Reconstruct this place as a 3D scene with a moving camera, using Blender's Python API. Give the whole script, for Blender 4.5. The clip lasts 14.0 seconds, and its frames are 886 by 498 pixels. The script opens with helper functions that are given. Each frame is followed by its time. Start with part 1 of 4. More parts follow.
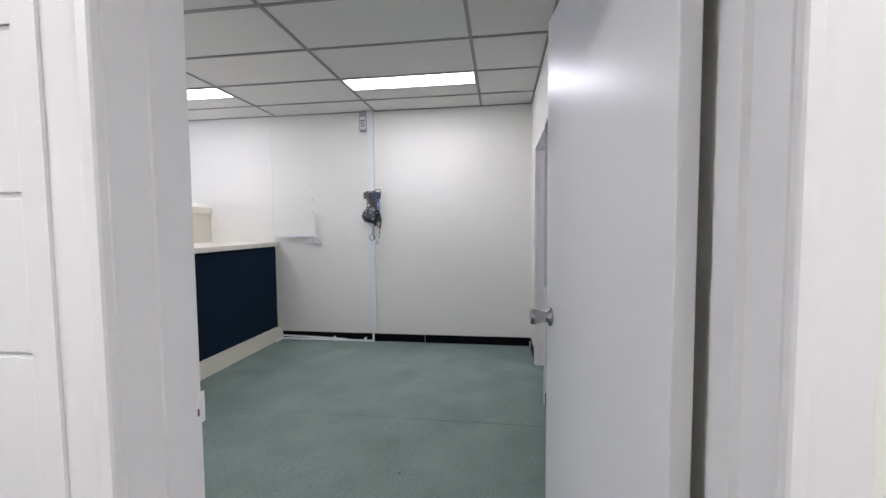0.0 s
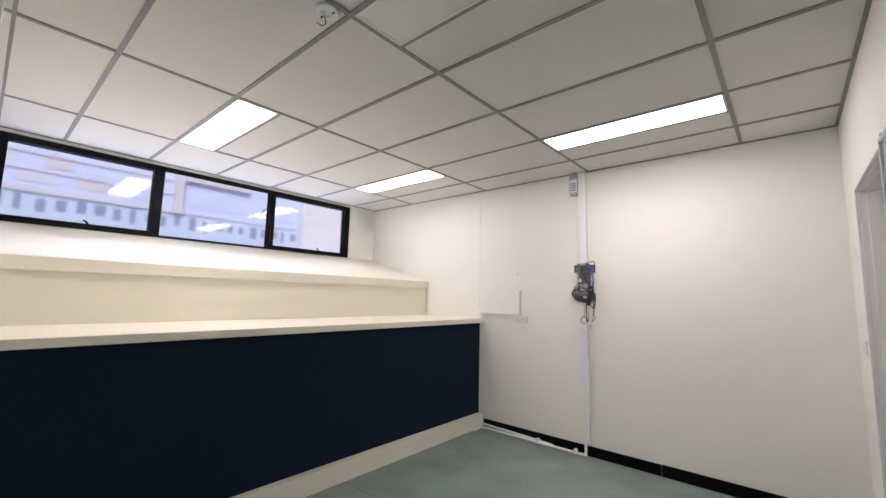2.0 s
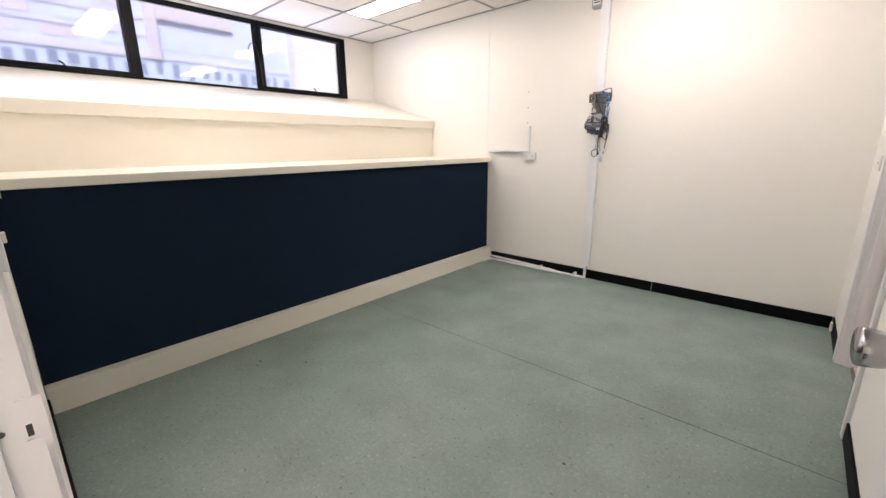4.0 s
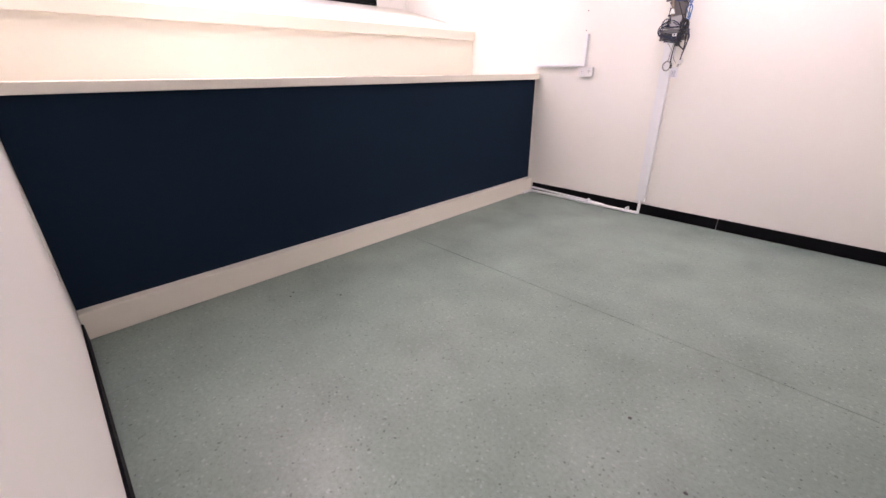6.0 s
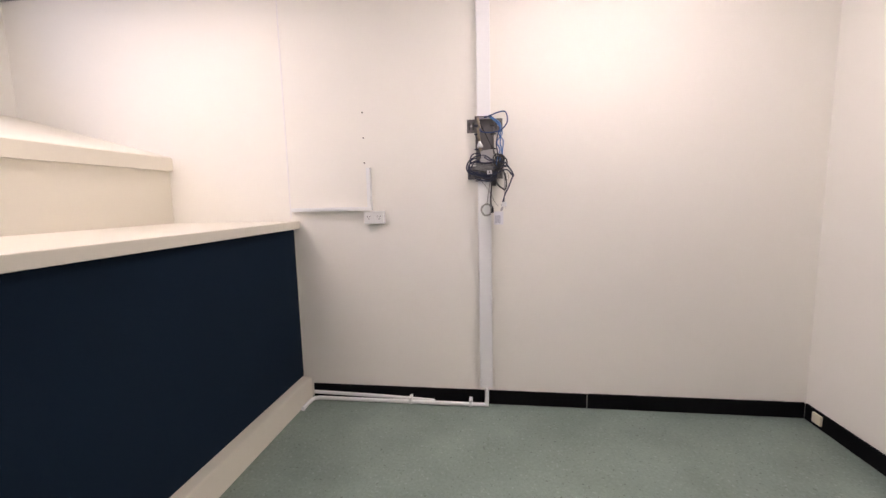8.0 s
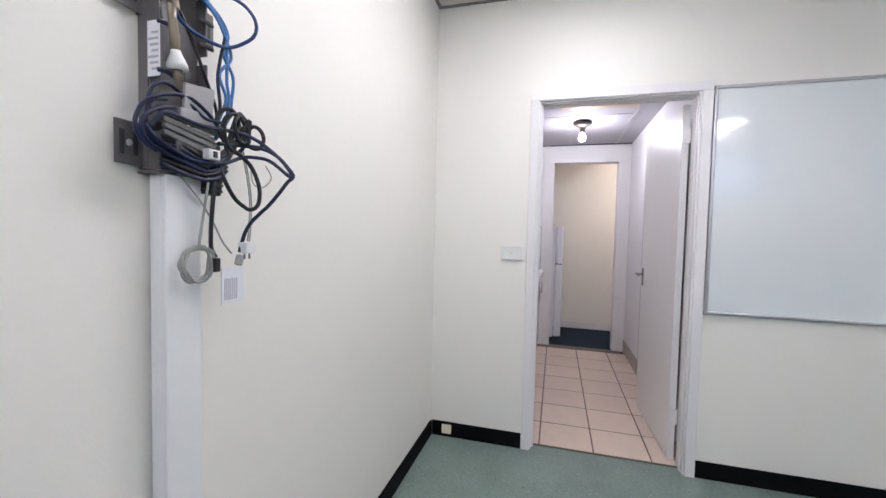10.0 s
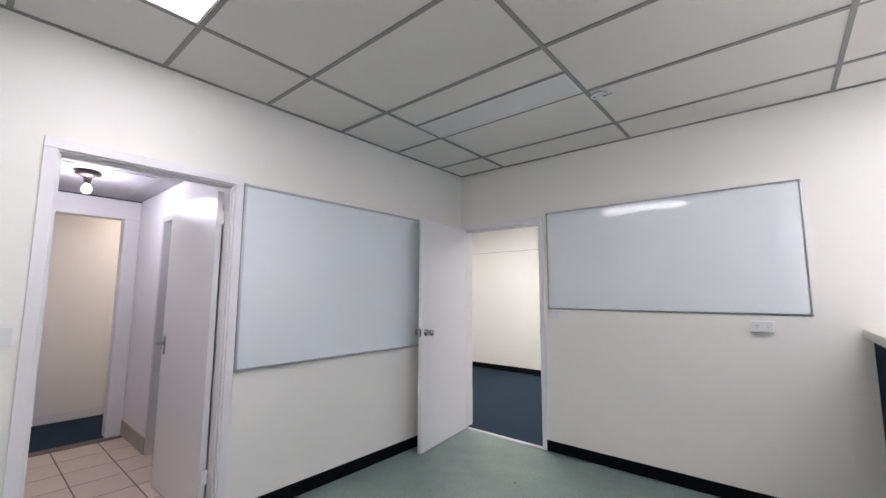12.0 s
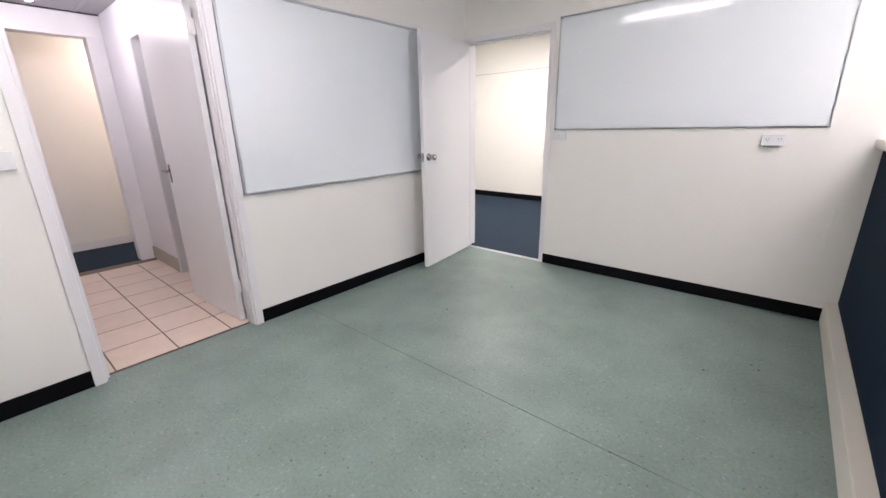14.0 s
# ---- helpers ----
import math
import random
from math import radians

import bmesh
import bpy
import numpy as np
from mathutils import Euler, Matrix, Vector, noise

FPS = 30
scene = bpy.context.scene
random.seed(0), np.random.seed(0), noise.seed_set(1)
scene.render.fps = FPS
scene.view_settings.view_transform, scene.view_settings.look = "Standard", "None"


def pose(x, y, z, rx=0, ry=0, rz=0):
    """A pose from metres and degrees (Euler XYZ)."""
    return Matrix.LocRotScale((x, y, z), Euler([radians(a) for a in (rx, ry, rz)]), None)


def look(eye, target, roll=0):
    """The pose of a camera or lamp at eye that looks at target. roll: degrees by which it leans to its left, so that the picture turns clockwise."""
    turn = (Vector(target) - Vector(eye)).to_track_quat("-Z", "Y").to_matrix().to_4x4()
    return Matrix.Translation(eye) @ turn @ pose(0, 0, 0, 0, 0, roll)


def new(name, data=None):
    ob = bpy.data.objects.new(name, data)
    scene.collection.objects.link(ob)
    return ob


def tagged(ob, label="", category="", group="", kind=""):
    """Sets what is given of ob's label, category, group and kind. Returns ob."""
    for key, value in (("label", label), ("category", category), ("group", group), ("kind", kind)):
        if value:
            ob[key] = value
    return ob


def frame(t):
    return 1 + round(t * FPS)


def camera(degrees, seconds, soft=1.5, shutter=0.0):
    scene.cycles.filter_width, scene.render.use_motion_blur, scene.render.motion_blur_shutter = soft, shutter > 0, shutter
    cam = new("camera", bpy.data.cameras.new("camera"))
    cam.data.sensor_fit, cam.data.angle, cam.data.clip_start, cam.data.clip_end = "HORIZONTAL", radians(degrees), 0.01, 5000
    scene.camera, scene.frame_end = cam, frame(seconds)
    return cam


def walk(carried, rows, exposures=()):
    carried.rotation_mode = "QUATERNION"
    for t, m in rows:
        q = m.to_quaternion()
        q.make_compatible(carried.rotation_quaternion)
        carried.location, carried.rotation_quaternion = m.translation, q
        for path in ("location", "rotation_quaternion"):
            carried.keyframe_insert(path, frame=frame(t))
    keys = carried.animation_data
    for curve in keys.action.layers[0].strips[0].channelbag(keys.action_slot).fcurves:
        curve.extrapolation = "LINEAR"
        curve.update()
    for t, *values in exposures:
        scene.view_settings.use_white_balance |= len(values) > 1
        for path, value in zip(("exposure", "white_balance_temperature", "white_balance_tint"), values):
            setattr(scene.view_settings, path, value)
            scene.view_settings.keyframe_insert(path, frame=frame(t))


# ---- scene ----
cam = camera(95.8, 14.0)
PATH = [
    (0, (0.199, 0.082, 1.336), (-0.082, 2.059, 1.221), -0.5),
    (0.5, (0.139, 0.479, 1.368), (-0.508, 2.368, 1.482), -1.6),
    (1, (0.165, 0.666, 1.428), (-0.793, 2.392, 1.75), -1.2),
    (1.5, (0.198, 0.743, 1.42), (-0.988, 2.311, 1.788), 0.2),
    (2, (0.213, 0.769, 1.397), (-1.085, 2.273, 1.633), 1.4),
    (2.5, (0.214, 0.77, 1.382), (-1.122, 2.258, 1.428), 1.5),
    (3, (0.211, 0.766, 1.342), (-1.127, 2.247, 1.213), 0.9),
    (3.5, (0.209, 0.76, 1.321), (-1.111, 2.23, 1.012), 0.1),
    (4, (0.218, 0.757, 1.281), (-1.072, 2.203, 0.786), -0.6),
    (4.2, (0.219, 0.758, 1.265), (-1.056, 2.188, 0.692), -1.0),
    (6.3, (-0.171, 0.921, 1.173), (-1.485, 2.196, 0.368), -0.5),
    (6.5, (-0.288, 1.019, 1.193), (-1.638, 2.353, 0.564), 0.4),
    (7, (-0.583, 1.356, 1.262), (-1.827, 2.895, 0.971), 0.6),
    (7.2, (-0.703, 1.493, 1.264), (-1.804, 3.145, 1.017), -0.1),
    (9.3, (-1.711, 3.33, 1.288), (-0.347, 4.78, 1.09), -0.2),
    (9.5, (-1.752, 3.491, 1.284), (-0.182, 4.716, 1.097), 0.0),
    (10, (-1.848, 3.814, 1.285), (0.075, 4.354, 1.197), 1.3),
    (10.3, (-1.837, 3.939, 1.296), (0.162, 4.007, 1.318), 2.2),
    (10.5, (-1.868, 3.988, 1.308), (0.106, 3.71, 1.47), 2.3),
    (11, (-1.983, 4.135, 1.371), (-0.373, 3.042, 1.834), 1.5),
    (11.5, (-2.039, 4.158, 1.379), (-0.731, 2.71, 1.819), 0.6),
    (12, (-2.056, 4.161, 1.358), (-0.781, 2.637, 1.582), 0.2),
    (12.5, (-2.062, 4.166, 1.342), (-0.779, 2.632, 1.37), -0.3),
    (13, (-2.063, 4.163, 1.317), (-0.789, 2.63, 1.145), -0.6),
    (13.5, (-2.056, 4.161, 1.294), (-0.798, 2.653, 0.919), -0.9),
    (14, (-2.05, 4.161, 1.277), (-0.81, 2.706, 0.691), -1.1),
]
EXPOSURES = [(0.0, 0.04, 6300, 10), (0.5, 0.10, 6550, 10), (1.0, 0.06, 6950, 12), (1.5, 0.10, 7150, 12), (3.0, 0.26, 7350, 12), (3.5, 0.40, 7450, 13), (4.2, 0.66, 7600, 15), (6.3, 0.88, 7250, 31),
             (6.5, 0.88, 7250, 31), (7.0, 0.62, 8200, 26), (7.2, 0.52, 8200, 26), (9.3, 0.33, 6350, 10), (10.3, 0.42, 6450, 10), (11.5, 0.28, 6450, 11), (12.0, 0.24, 6450, 12), (12.5, 0.32, 6500, 12), (14.0, 0.74, 6750, 15)]
walk(cam, [(t, look(e, g, r)) for t, e, g, r in PATH], EXPOSURES)

# ---- exposure and light ----
world = bpy.data.worlds.new("sky")
scene.world = world
world.use_nodes = True
_nt = world.node_tree
_sky = _nt.nodes.new("ShaderNodeTexSky")
_sky.sky_type, _sky.sun_disc = "NISHITA", False
_sky.sun_elevation, _sky.sun_rotation = radians(38), radians(120)
_bg = _nt.nodes["Background"]
_bg.inputs["Strength"].default_value = 0.15
_nt.links.new(_sky.outputs["Color"], _bg.inputs["Color"])
_sun = bpy.data.lights.new("sun", "SUN")
_sun.energy, _sun.angle, _sun.color = 3.2, radians(2), (1.0, 0.95, 0.88)
new("sun", _sun).matrix_world = look((10, -6, 12), (0, 0, 2))

# daylight through the strip window
_day = bpy.data.lights.new("window_daylight", "AREA")
_day.shape, _day.size, _day.size_y = "RECTANGLE", 3.2, 0.62
_day.energy, _day.color = 11.0, (0.56, 0.66, 1.0)
new("window_daylight", _day).matrix_world = look((-4.290, 2.44, 2.25), (0.085, 2.44, 4.3))

# strengths of the place's own lamps
PANEL_GLOW, BULB_GLOW, BACK_GLOW, HALL_GLOW = 30.0, 370.0, 11.0, 40.0

# ---- plan, in metres ----
XE, XEK = 0.54, 0.655         # inner wall: room side, kitchen side
YN, YS, YSO = 4.54, 0.745, 0.59   # north wall; south wall room side, hall side
XW = -4.40                    # window wall
H = 2.635                     # hung ceiling
KX, KY0, KY1, KH = 2.915, 3.05, 4.62, 2.286   # kitchen: far wall, south wall, north wall, height
BX = 3.88                     # wall of the room behind the kitchen
HY, HX0, HX1 = -2.20, -3.0, 3.6    # hall


# ---- materials ----
def mat(name, base, rough=0.6, metal=0.0, grain=0.06, scale=6.0, fine=60.0, bump=0.05, coat=0.0, stain=0.0, spec=0.5):
    """Painted or plain surface: two scales of tone, worn gloss and fine relief."""
    m = bpy.data.materials.new(name)
    m.use_nodes = True
    nt = m.node_tree
    b = nt.nodes["Principled BSDF"]
    b.inputs["Metallic"].default_value = metal
    b.inputs["Specular IOR Level"].default_value = spec
    b.inputs["Coat Weight"].default_value = coat
    b.inputs["Coat Roughness"].default_value = 0.15
    co = nt.nodes.new("ShaderNodeTexCoord")

    def noise_node(s, detail=4.0):
        n = nt.nodes.new("ShaderNodeTexNoise")
        n.inputs["Scale"].default_value, n.inputs["Detail"].default_value = s, detail
        nt.links.new(co.outputs["Object"], n.inputs["Vector"])
        return n
    big, small = noise_node(scale / 4, 5.0), noise_node(fine, 3.0)
    mix = nt.nodes.new("ShaderNodeMix")
    mix.data_type = "RGBA"
    mix.inputs[6].default_value = (*[c * (1 - grain - stain) for c in base], 1)
    mix.inputs[7].default_value = (*[min(1, c * (1 + grain)) for c in base], 1)
    add = nt.nodes.new("ShaderNodeMath")
    add.operation = "MULTIPLY_ADD"
    add.inputs[1].default_value = 0.45
    nt.links.new(small.outputs["Fac"], add.inputs[0])
    sub = nt.nodes.new("ShaderNodeMath")
    sub.operation = "MULTIPLY"
    sub.inputs[1].default_value = 0.55
    nt.links.new(big.outputs["Fac"], sub.inputs[0])
    nt.links.new(sub.outputs[0], add.inputs[2])
    nt.links.new(add.outputs[0], mix.inputs[0])
    nt.links.new(mix.outputs[2], b.inputs["Base Color"])
    rr = nt.nodes.new("ShaderNodeMapRange")
    rr.inputs["To Min"].default_value, rr.inputs["To Max"].default_value = rough * 0.85, min(1, rough * 1.15)
    nt.links.new(big.outputs["Fac"], rr.inputs["Value"])
    nt.links.new(rr.outputs["Result"], b.inputs["Roughness"])
    if bump:
        bp = nt.nodes.new("ShaderNodeBump")
        bp.inputs["Strength"].default_value, bp.inputs["Distance"].default_value = bump, 0.004
        nt.links.new(small.outputs["Fac"], bp.inputs["Height"])
        nt.links.new(bp.outputs["Normal"], b.inputs["Normal"])
    return m


def vinyl_mat():
    """Green-grey sheet vinyl with light and dark flecks and soft scuffs."""
    m = mat("green_vinyl", (0.198, 0.263, 0.232), rough=0.34, grain=0.48, scale=12, fine=70, bump=0.09, spec=0.38, stain=0.08)
    nt = m.node_tree
    b = nt.nodes["Principled BSDF"]
    src = b.inputs["Base Color"].links[0].from_socket
    co = nt.nodes.new("ShaderNodeTexCoord")
    # chips torn out of round by a fine wobble
    wob = nt.nodes.new("ShaderNodeTexNoise")
    wob.inputs["Scale"].default_value, wob.inputs["Detail"].default_value = 26.0, 1.0
    nt.links.new(co.outputs["Object"], wob.inputs["Vector"])
    bent = nt.nodes.new("ShaderNodeVectorMath")
    bent.operation = "MULTIPLY_ADD"
    bent.inputs[1].default_value = (.022, .022, 0)
    nt.links.new(wob.outputs["Color"], bent.inputs[0])
    nt.links.new(co.outputs["Object"], bent.inputs[2])
    for size, cut, tone, strength in ((46.0, 0.24, (0.40, 0.47, 0.46, 1), 0.28), (38.0, 0.17, (0.020, 0.030, 0.033, 1), 0.52), (64.0, 0.18, (0.030, 0.045, 0.045, 1), 0.35), (110.0, 0.24, (0.09, 0.125, 0.115, 1), 0.35)):
        v = nt.nodes.new("ShaderNodeTexVoronoi")
        v.inputs["Scale"].default_value = size
        off = nt.nodes.new("ShaderNodeMapping")
        off.inputs["Location"].default_value = (size * .3, size * .17, 0)
        nt.links.new(bent.outputs[0], off.inputs["Vector"])
        nt.links.new(off.outputs["Vector"], v.inputs["Vector"])
        lt = nt.nodes.new("ShaderNodeMath")
        lt.operation, lt.inputs[1].default_value = "LESS_THAN", cut
        nt.links.new(v.outputs["Distance"], lt.inputs[0])
        pick = nt.nodes.new("ShaderNodeSeparateColor")
        nt.links.new(v.outputs["Color"], pick.inputs["Color"])
        half = nt.nodes.new("ShaderNodeMath")
        half.operation = "MULTIPLY"
        nt.links.new(lt.outputs[0], half.inputs[0])
        nt.links.new(pick.outputs[0], half.inputs[1])
        soft = nt.nodes.new("ShaderNodeMath")
        soft.operation, soft.inputs[1].default_value = "MULTIPLY", strength
        nt.links.new(half.outputs[0], soft.inputs[0])
        mx = nt.nodes.new("ShaderNodeMix")
        mx.data_type = "RGBA"
        mx.inputs[7].default_value = tone
        nt.links.new(soft.outputs[0], mx.inputs[0])
        nt.links.new(src, mx.inputs[6])
        src = mx.outputs[2]
    nt.links.new(src, b.inputs["Base Color"])
    rub = nt.nodes.new("ShaderNodeTexNoise")
    rub.inputs["Scale"].default_value, rub.inputs["Detail"].default_value = 2.3, 8.0
    nt.links.new(co.outputs["Object"], rub.inputs["Vector"])
    rng = nt.nodes.new("ShaderNodeMapRange")
    rng.inputs["From Min"].default_value, rng.inputs["From Max"].default_value = 0.32, 0.68
    rng.inputs["To Min"].default_value, rng.inputs["To Max"].default_value = 0.30, 0.52
    nt.links.new(rub.outputs["Fac"], rng.inputs["Value"])
    nt.links.new(rng.outputs["Result"], b.inputs["Roughness"])
    return m


def glow(name, color, strength):
    m = bpy.data.materials.new(name)
    m.use_nodes = True
    b = m.node_tree.nodes["Principled BSDF"]
    b.inputs["Base Color"].default_value = (0.8, 0.8, 0.8, 1)
    b.inputs["Emission Color"].default_value = (*color, 1)
    b.inputs["Emission Strength"].default_value = strength
    return m


def glass_mat(name, tint=(0.93, 0.96, 1.0), rough=0.0):
    m = bpy.data.materials.new(name)
    m.use_nodes = True
    b = m.node_tree.nodes["Principled BSDF"]
    b.inputs["Base Color"].default_value = (*tint, 1)
    b.inputs["Transmission Weight"].default_value = 1.0
    b.inputs["Roughness"].default_value = rough
    b.inputs["IOR"].default_value = 1.45
    b.inputs["Coat Weight"].default_value = 0.5
    b.inputs["Coat Roughness"].default_value = 0.0
    return m


def tile_mat(name, base, rough=0.32):
    """Glazed tile: each piece a little different, faintly clouded."""
    m = bpy.data.materials.new(name)
    m.use_nodes = True
    nt = m.node_tree
    b = nt.nodes["Principled BSDF"]
    b.inputs["Roughness"].default_value = rough
    co, info = nt.nodes.new("ShaderNodeTexCoord"), nt.nodes.new("ShaderNodeObjectInfo")
    shift = nt.nodes.new("ShaderNodeVectorMath")
    shift.operation = "MULTIPLY_ADD"
    shift.inputs[1].default_value = (1, 1, 1)
    nt.links.new(co.outputs["Object"], shift.inputs[0])
    far = nt.nodes.new("ShaderNodeMath")
    far.operation, far.inputs[1].default_value = "MULTIPLY", 31.0
    nt.links.new(info.outputs["Random"], far.inputs[0])
    nt.links.new(far.outputs[0], shift.inputs[2])
    cloud = nt.nodes.new("ShaderNodeTexNoise")
    cloud.inputs["Scale"].default_value, cloud.inputs["Detail"].default_value = 11.0, 6.0
    nt.links.new(shift.outputs[0], cloud.inputs["Vector"])
    mix = nt.nodes.new("ShaderNodeMix")
    mix.data_type = "RGBA"
    mix.inputs[6].default_value = (*[c * 0.90 for c in base], 1)
    mix.inputs[7].default_value = (*[c * 1.08 for c in base], 1)
    nt.links.new(cloud.outputs["Fac"], mix.inputs[0])
    hsv = nt.nodes.new("ShaderNodeHueSaturation")
    rng = nt.nodes.new("ShaderNodeMapRange")
    rng.inputs["To Min"].default_value, rng.inputs["To Max"].default_value = 0.93, 1.06
    nt.links.new(info.outputs["Random"], rng.inputs["Value"])
    nt.links.new(rng.outputs["Result"], hsv.inputs["Value"])
    nt.links.new(mix.outputs[2], hsv.inputs["Color"])
    nt.links.new(hsv.outputs["Color"], b.inputs["Base Color"])
    return m


M_WALL = mat("cream_wall_paint", (0.84, 0.827, 0.767), rough=0.55, grain=0.025, scale=3, fine=160, bump=0.10)
M_COOLWALL = mat("white_wall_paint", (0.82, 0.815, 0.835), rough=0.45, grain=0.03, scale=3, fine=140, bump=0.08)
M_TRIM = mat("white_gloss_paint", (0.80, 0.79, 0.785), rough=0.34, grain=0.03, scale=5, fine=45, bump=0.04)
M_DOOR = mat("white_door_paint", (0.79, 0.785, 0.78), rough=0.33, grain=0.025, scale=4, fine=30, bump=0.05)
M_SILL = mat("cream_gloss_paint", (0.75, 0.718, 0.62), rough=0.38, grain=0.03, scale=4, fine=50, bump=0.05)
M_NAVY = mat("navy_carpet_panel", (0.0066, 0.0172, 0.033), rough=0.95, spec=0.12, grain=0.25, scale=10, fine=420, bump=0.25)
M_VINYL = vinyl_mat()
M_SUB = mat("dark_seam", (0.030, 0.044, 0.041), rough=0.9)
M_BLACK = mat("black_rubber_skirting", (0.004, 0.004, 0.005), rough=0.6, spec=0.10, grain=0.2, scale=8, fine=40, bump=0.05)
M_TILE = mat("white_ceiling_tile", (0.74, 0.73, 0.70), rough=0.9, grain=0.04, scale=3, fine=230, bump=0.25, stain=0.05)
M_TBAR = mat("grey_ceiling_bar", (0.26, 0.26, 0.255), rough=0.5, grain=0.05)
M_WHITEBOARD = mat("white_enamel_board", (0.785, 0.832, 0.842), rough=0.07, grain=0.02, scale=3, fine=8, bump=0.0, coat=0.4)
M_ALU = mat("satin_aluminium", (0.55, 0.56, 0.57), rough=0.38, metal=0.9, grain=0.06, fine=80, bump=0.02)
M_CHROME = mat("chrome", (0.44, 0.43, 0.42), rough=0.22, metal=1.0, grain=0.03, bump=0.0)
M_PLASTIC = mat("white_plastic", (0.75, 0.76, 0.75), rough=0.36, grain=0.02, bump=0.0)
M_PVC = mat("white_pvc_duct", (0.80, 0.82, 0.82), rough=0.40, grain=0.03, bump=0.01)
M_GREYP = mat("grey_plastic", (0.42, 0.42, 0.42), rough=0.45, grain=0.05, bump=0.02)
M_RIB = mat("grey_ribbed_sleeve", (0.20, 0.205, 0.20), rough=0.5, grain=0.15, bump=0.0)
M_LIGHTGREY = mat("shade_grey_frame", (0.56, 0.56, 0.57), rough=0.45, grain=0.04, bump=0.02)
M_DARKP = mat("dark_grey_plastic", (0.10, 0.10, 0.105), rough=0.45, grain=0.1, bump=0.02)
M_CREAM = mat("cream_plastic", (0.72, 0.67, 0.52), rough=0.4, grain=0.04, bump=0.0)
M_SOCKET = mat("socket_slot", (0.05, 0.05, 0.05), rough=0.6, bump=0.0)
M_FRAME = mat("black_window_frame", (0.005, 0.005, 0.006), rough=0.5, spec=0.12, grain=0.15, fine=60, bump=0.03)
M_DEEPBLUE = mat("deep_blue_cable", (0.010, 0.045, 0.16), rough=0.4, grain=0.1, bump=0.0)
M_GALV = mat("dull_galvanised_steel", (0.165, 0.158, 0.158), rough=0.45, metal=0.35, grain=0.25, scale=30, fine=120, bump=0.08, stain=0.1)
M_NAVYCABLE = mat("navy_cable", (0.007, 0.014, 0.048), rough=0.4, grain=0.1, bump=0.0)
M_BLUECABLE = mat("blue_cable", (0.045, 0.17, 0.42), rough=0.4, grain=0.1, bump=0.0)
M_BLACKCABLE = mat("black_cable", (0.012, 0.012, 0.013), rough=0.4, grain=0.1, bump=0.0)
M_GREYCABLE = mat("grey_cable", (0.30, 0.31, 0.29), rough=0.5, grain=0.1, bump=0.0)
M_BEIGECABLE = mat("beige_cable", (0.26, 0.215, 0.155), rough=0.4, grain=0.1, bump=0.0)
M_CARPET = mat("blue_carpet", (0.022, 0.036, 0.054), rough=0.95, spec=0.1, grain=0.3, scale=8, fine=300, bump=0.4)
M_KTILE = tile_mat("beige_floor_tile", (0.68, 0.55, 0.46))
M_GROUT = mat("brown_grout", (0.17, 0.135, 0.11), rough=0.9, grain=0.2, fine=80, bump=0.1)
M_WTILE = tile_mat("white_wall_tile", (0.80, 0.80, 0.81))
M_WGROUT = mat("grey_grout", (0.22, 0.21, 0.22), rough=0.9)
M_KCAB = mat("white_laminate", (0.68, 0.63, 0.63), rough=0.23, grain=0.02, bump=0.01)
M_BENCH = mat("white_benchtop", (0.84, 0.83, 0.83), rough=0.23, grain=0.03, bump=0.0)
M_STEEL = mat("stainless_steel", (0.55, 0.55, 0.56), rough=0.23, metal=1.0, grain=0.05, bump=0.0)
M_FRIDGE = mat("white_fridge_enamel", (0.80, 0.81, 0.84), rough=0.23, grain=0.02, bump=0.01)
# mid grey for a white sheet: shade put in the colour against bulb glare
M_KCEIL = mat("darkened_ceiling_sheet", (0.44, 0.43, 0.46), rough=0.85, spec=0.2, grain=0.03, bump=0.03)
M_PLY = mat("bare_ply_panel", (0.62, 0.47, 0.34), rough=0.6, grain=0.12, scale=12, fine=60, bump=0.05)
M_KSKIRT = mat("tan_skirting_tile", (0.40, 0.36, 0.30), rough=0.4, grain=0.1, bump=0.02)
M_GLASS = glass_mat("window_glass", rough=0.065)
M_PANEL = glow("light_diffuser", (0.955, 0.915, 1.0), PANEL_GLOW * .82)
M_PANELWEAK = glow("weak_light_diffuser", (0.955, 0.915, 1.0), PANEL_GLOW * .38)
M_PANELOLD = glow("dimmer_light_diffuser", (0.955, 0.915, 1.0), PANEL_GLOW * .68)
M_OFFPANEL = mat("unlit_acrylic_diffuser", (0.80, 0.80, 0.79), rough=0.22, grain=0.02, fine=200, bump=0.05)
M_BULB = glow("bulb_glow", (0.92, 0.89, 1.0), BULB_GLOW)
M_BACKLIGHT = glow("warm_diffuser", (1.0, 0.82, 0.76), BACK_GLOW)
M_HALLLIGHT = glow("hall_diffuser", (1.0, 0.955, 0.98), HALL_GLOW)
# outdoor colours with the bluish haze of the view mixed in
M_FACADE = mat("haze_blue_plaster", (0.48, 0.56, 0.92), rough=0.8, grain=0.08, scale=1.5, fine=12, bump=0.1, stain=0.05)
M_FACADE2 = mat("haze_tinted_balcony", (0.52, 0.54, 0.74), rough=0.8, grain=0.2, scale=2, fine=20, bump=0.1)
M_FPALE = mat("haze_tinted_end_wall", (0.62, 0.63, 0.80), rough=0.8, grain=0.05, scale=1.5, fine=12, bump=0.05)
M_FBROWNHAZE = mat("haze_tinted_brown", (0.50, 0.49, 0.64), rough=0.8, grain=0.12, scale=3, fine=20, bump=0.05)
M_FWIN = mat("haze_tinted_window", (0.20, 0.25, 0.46), rough=0.5, grain=0.2, scale=2, bump=0.0)
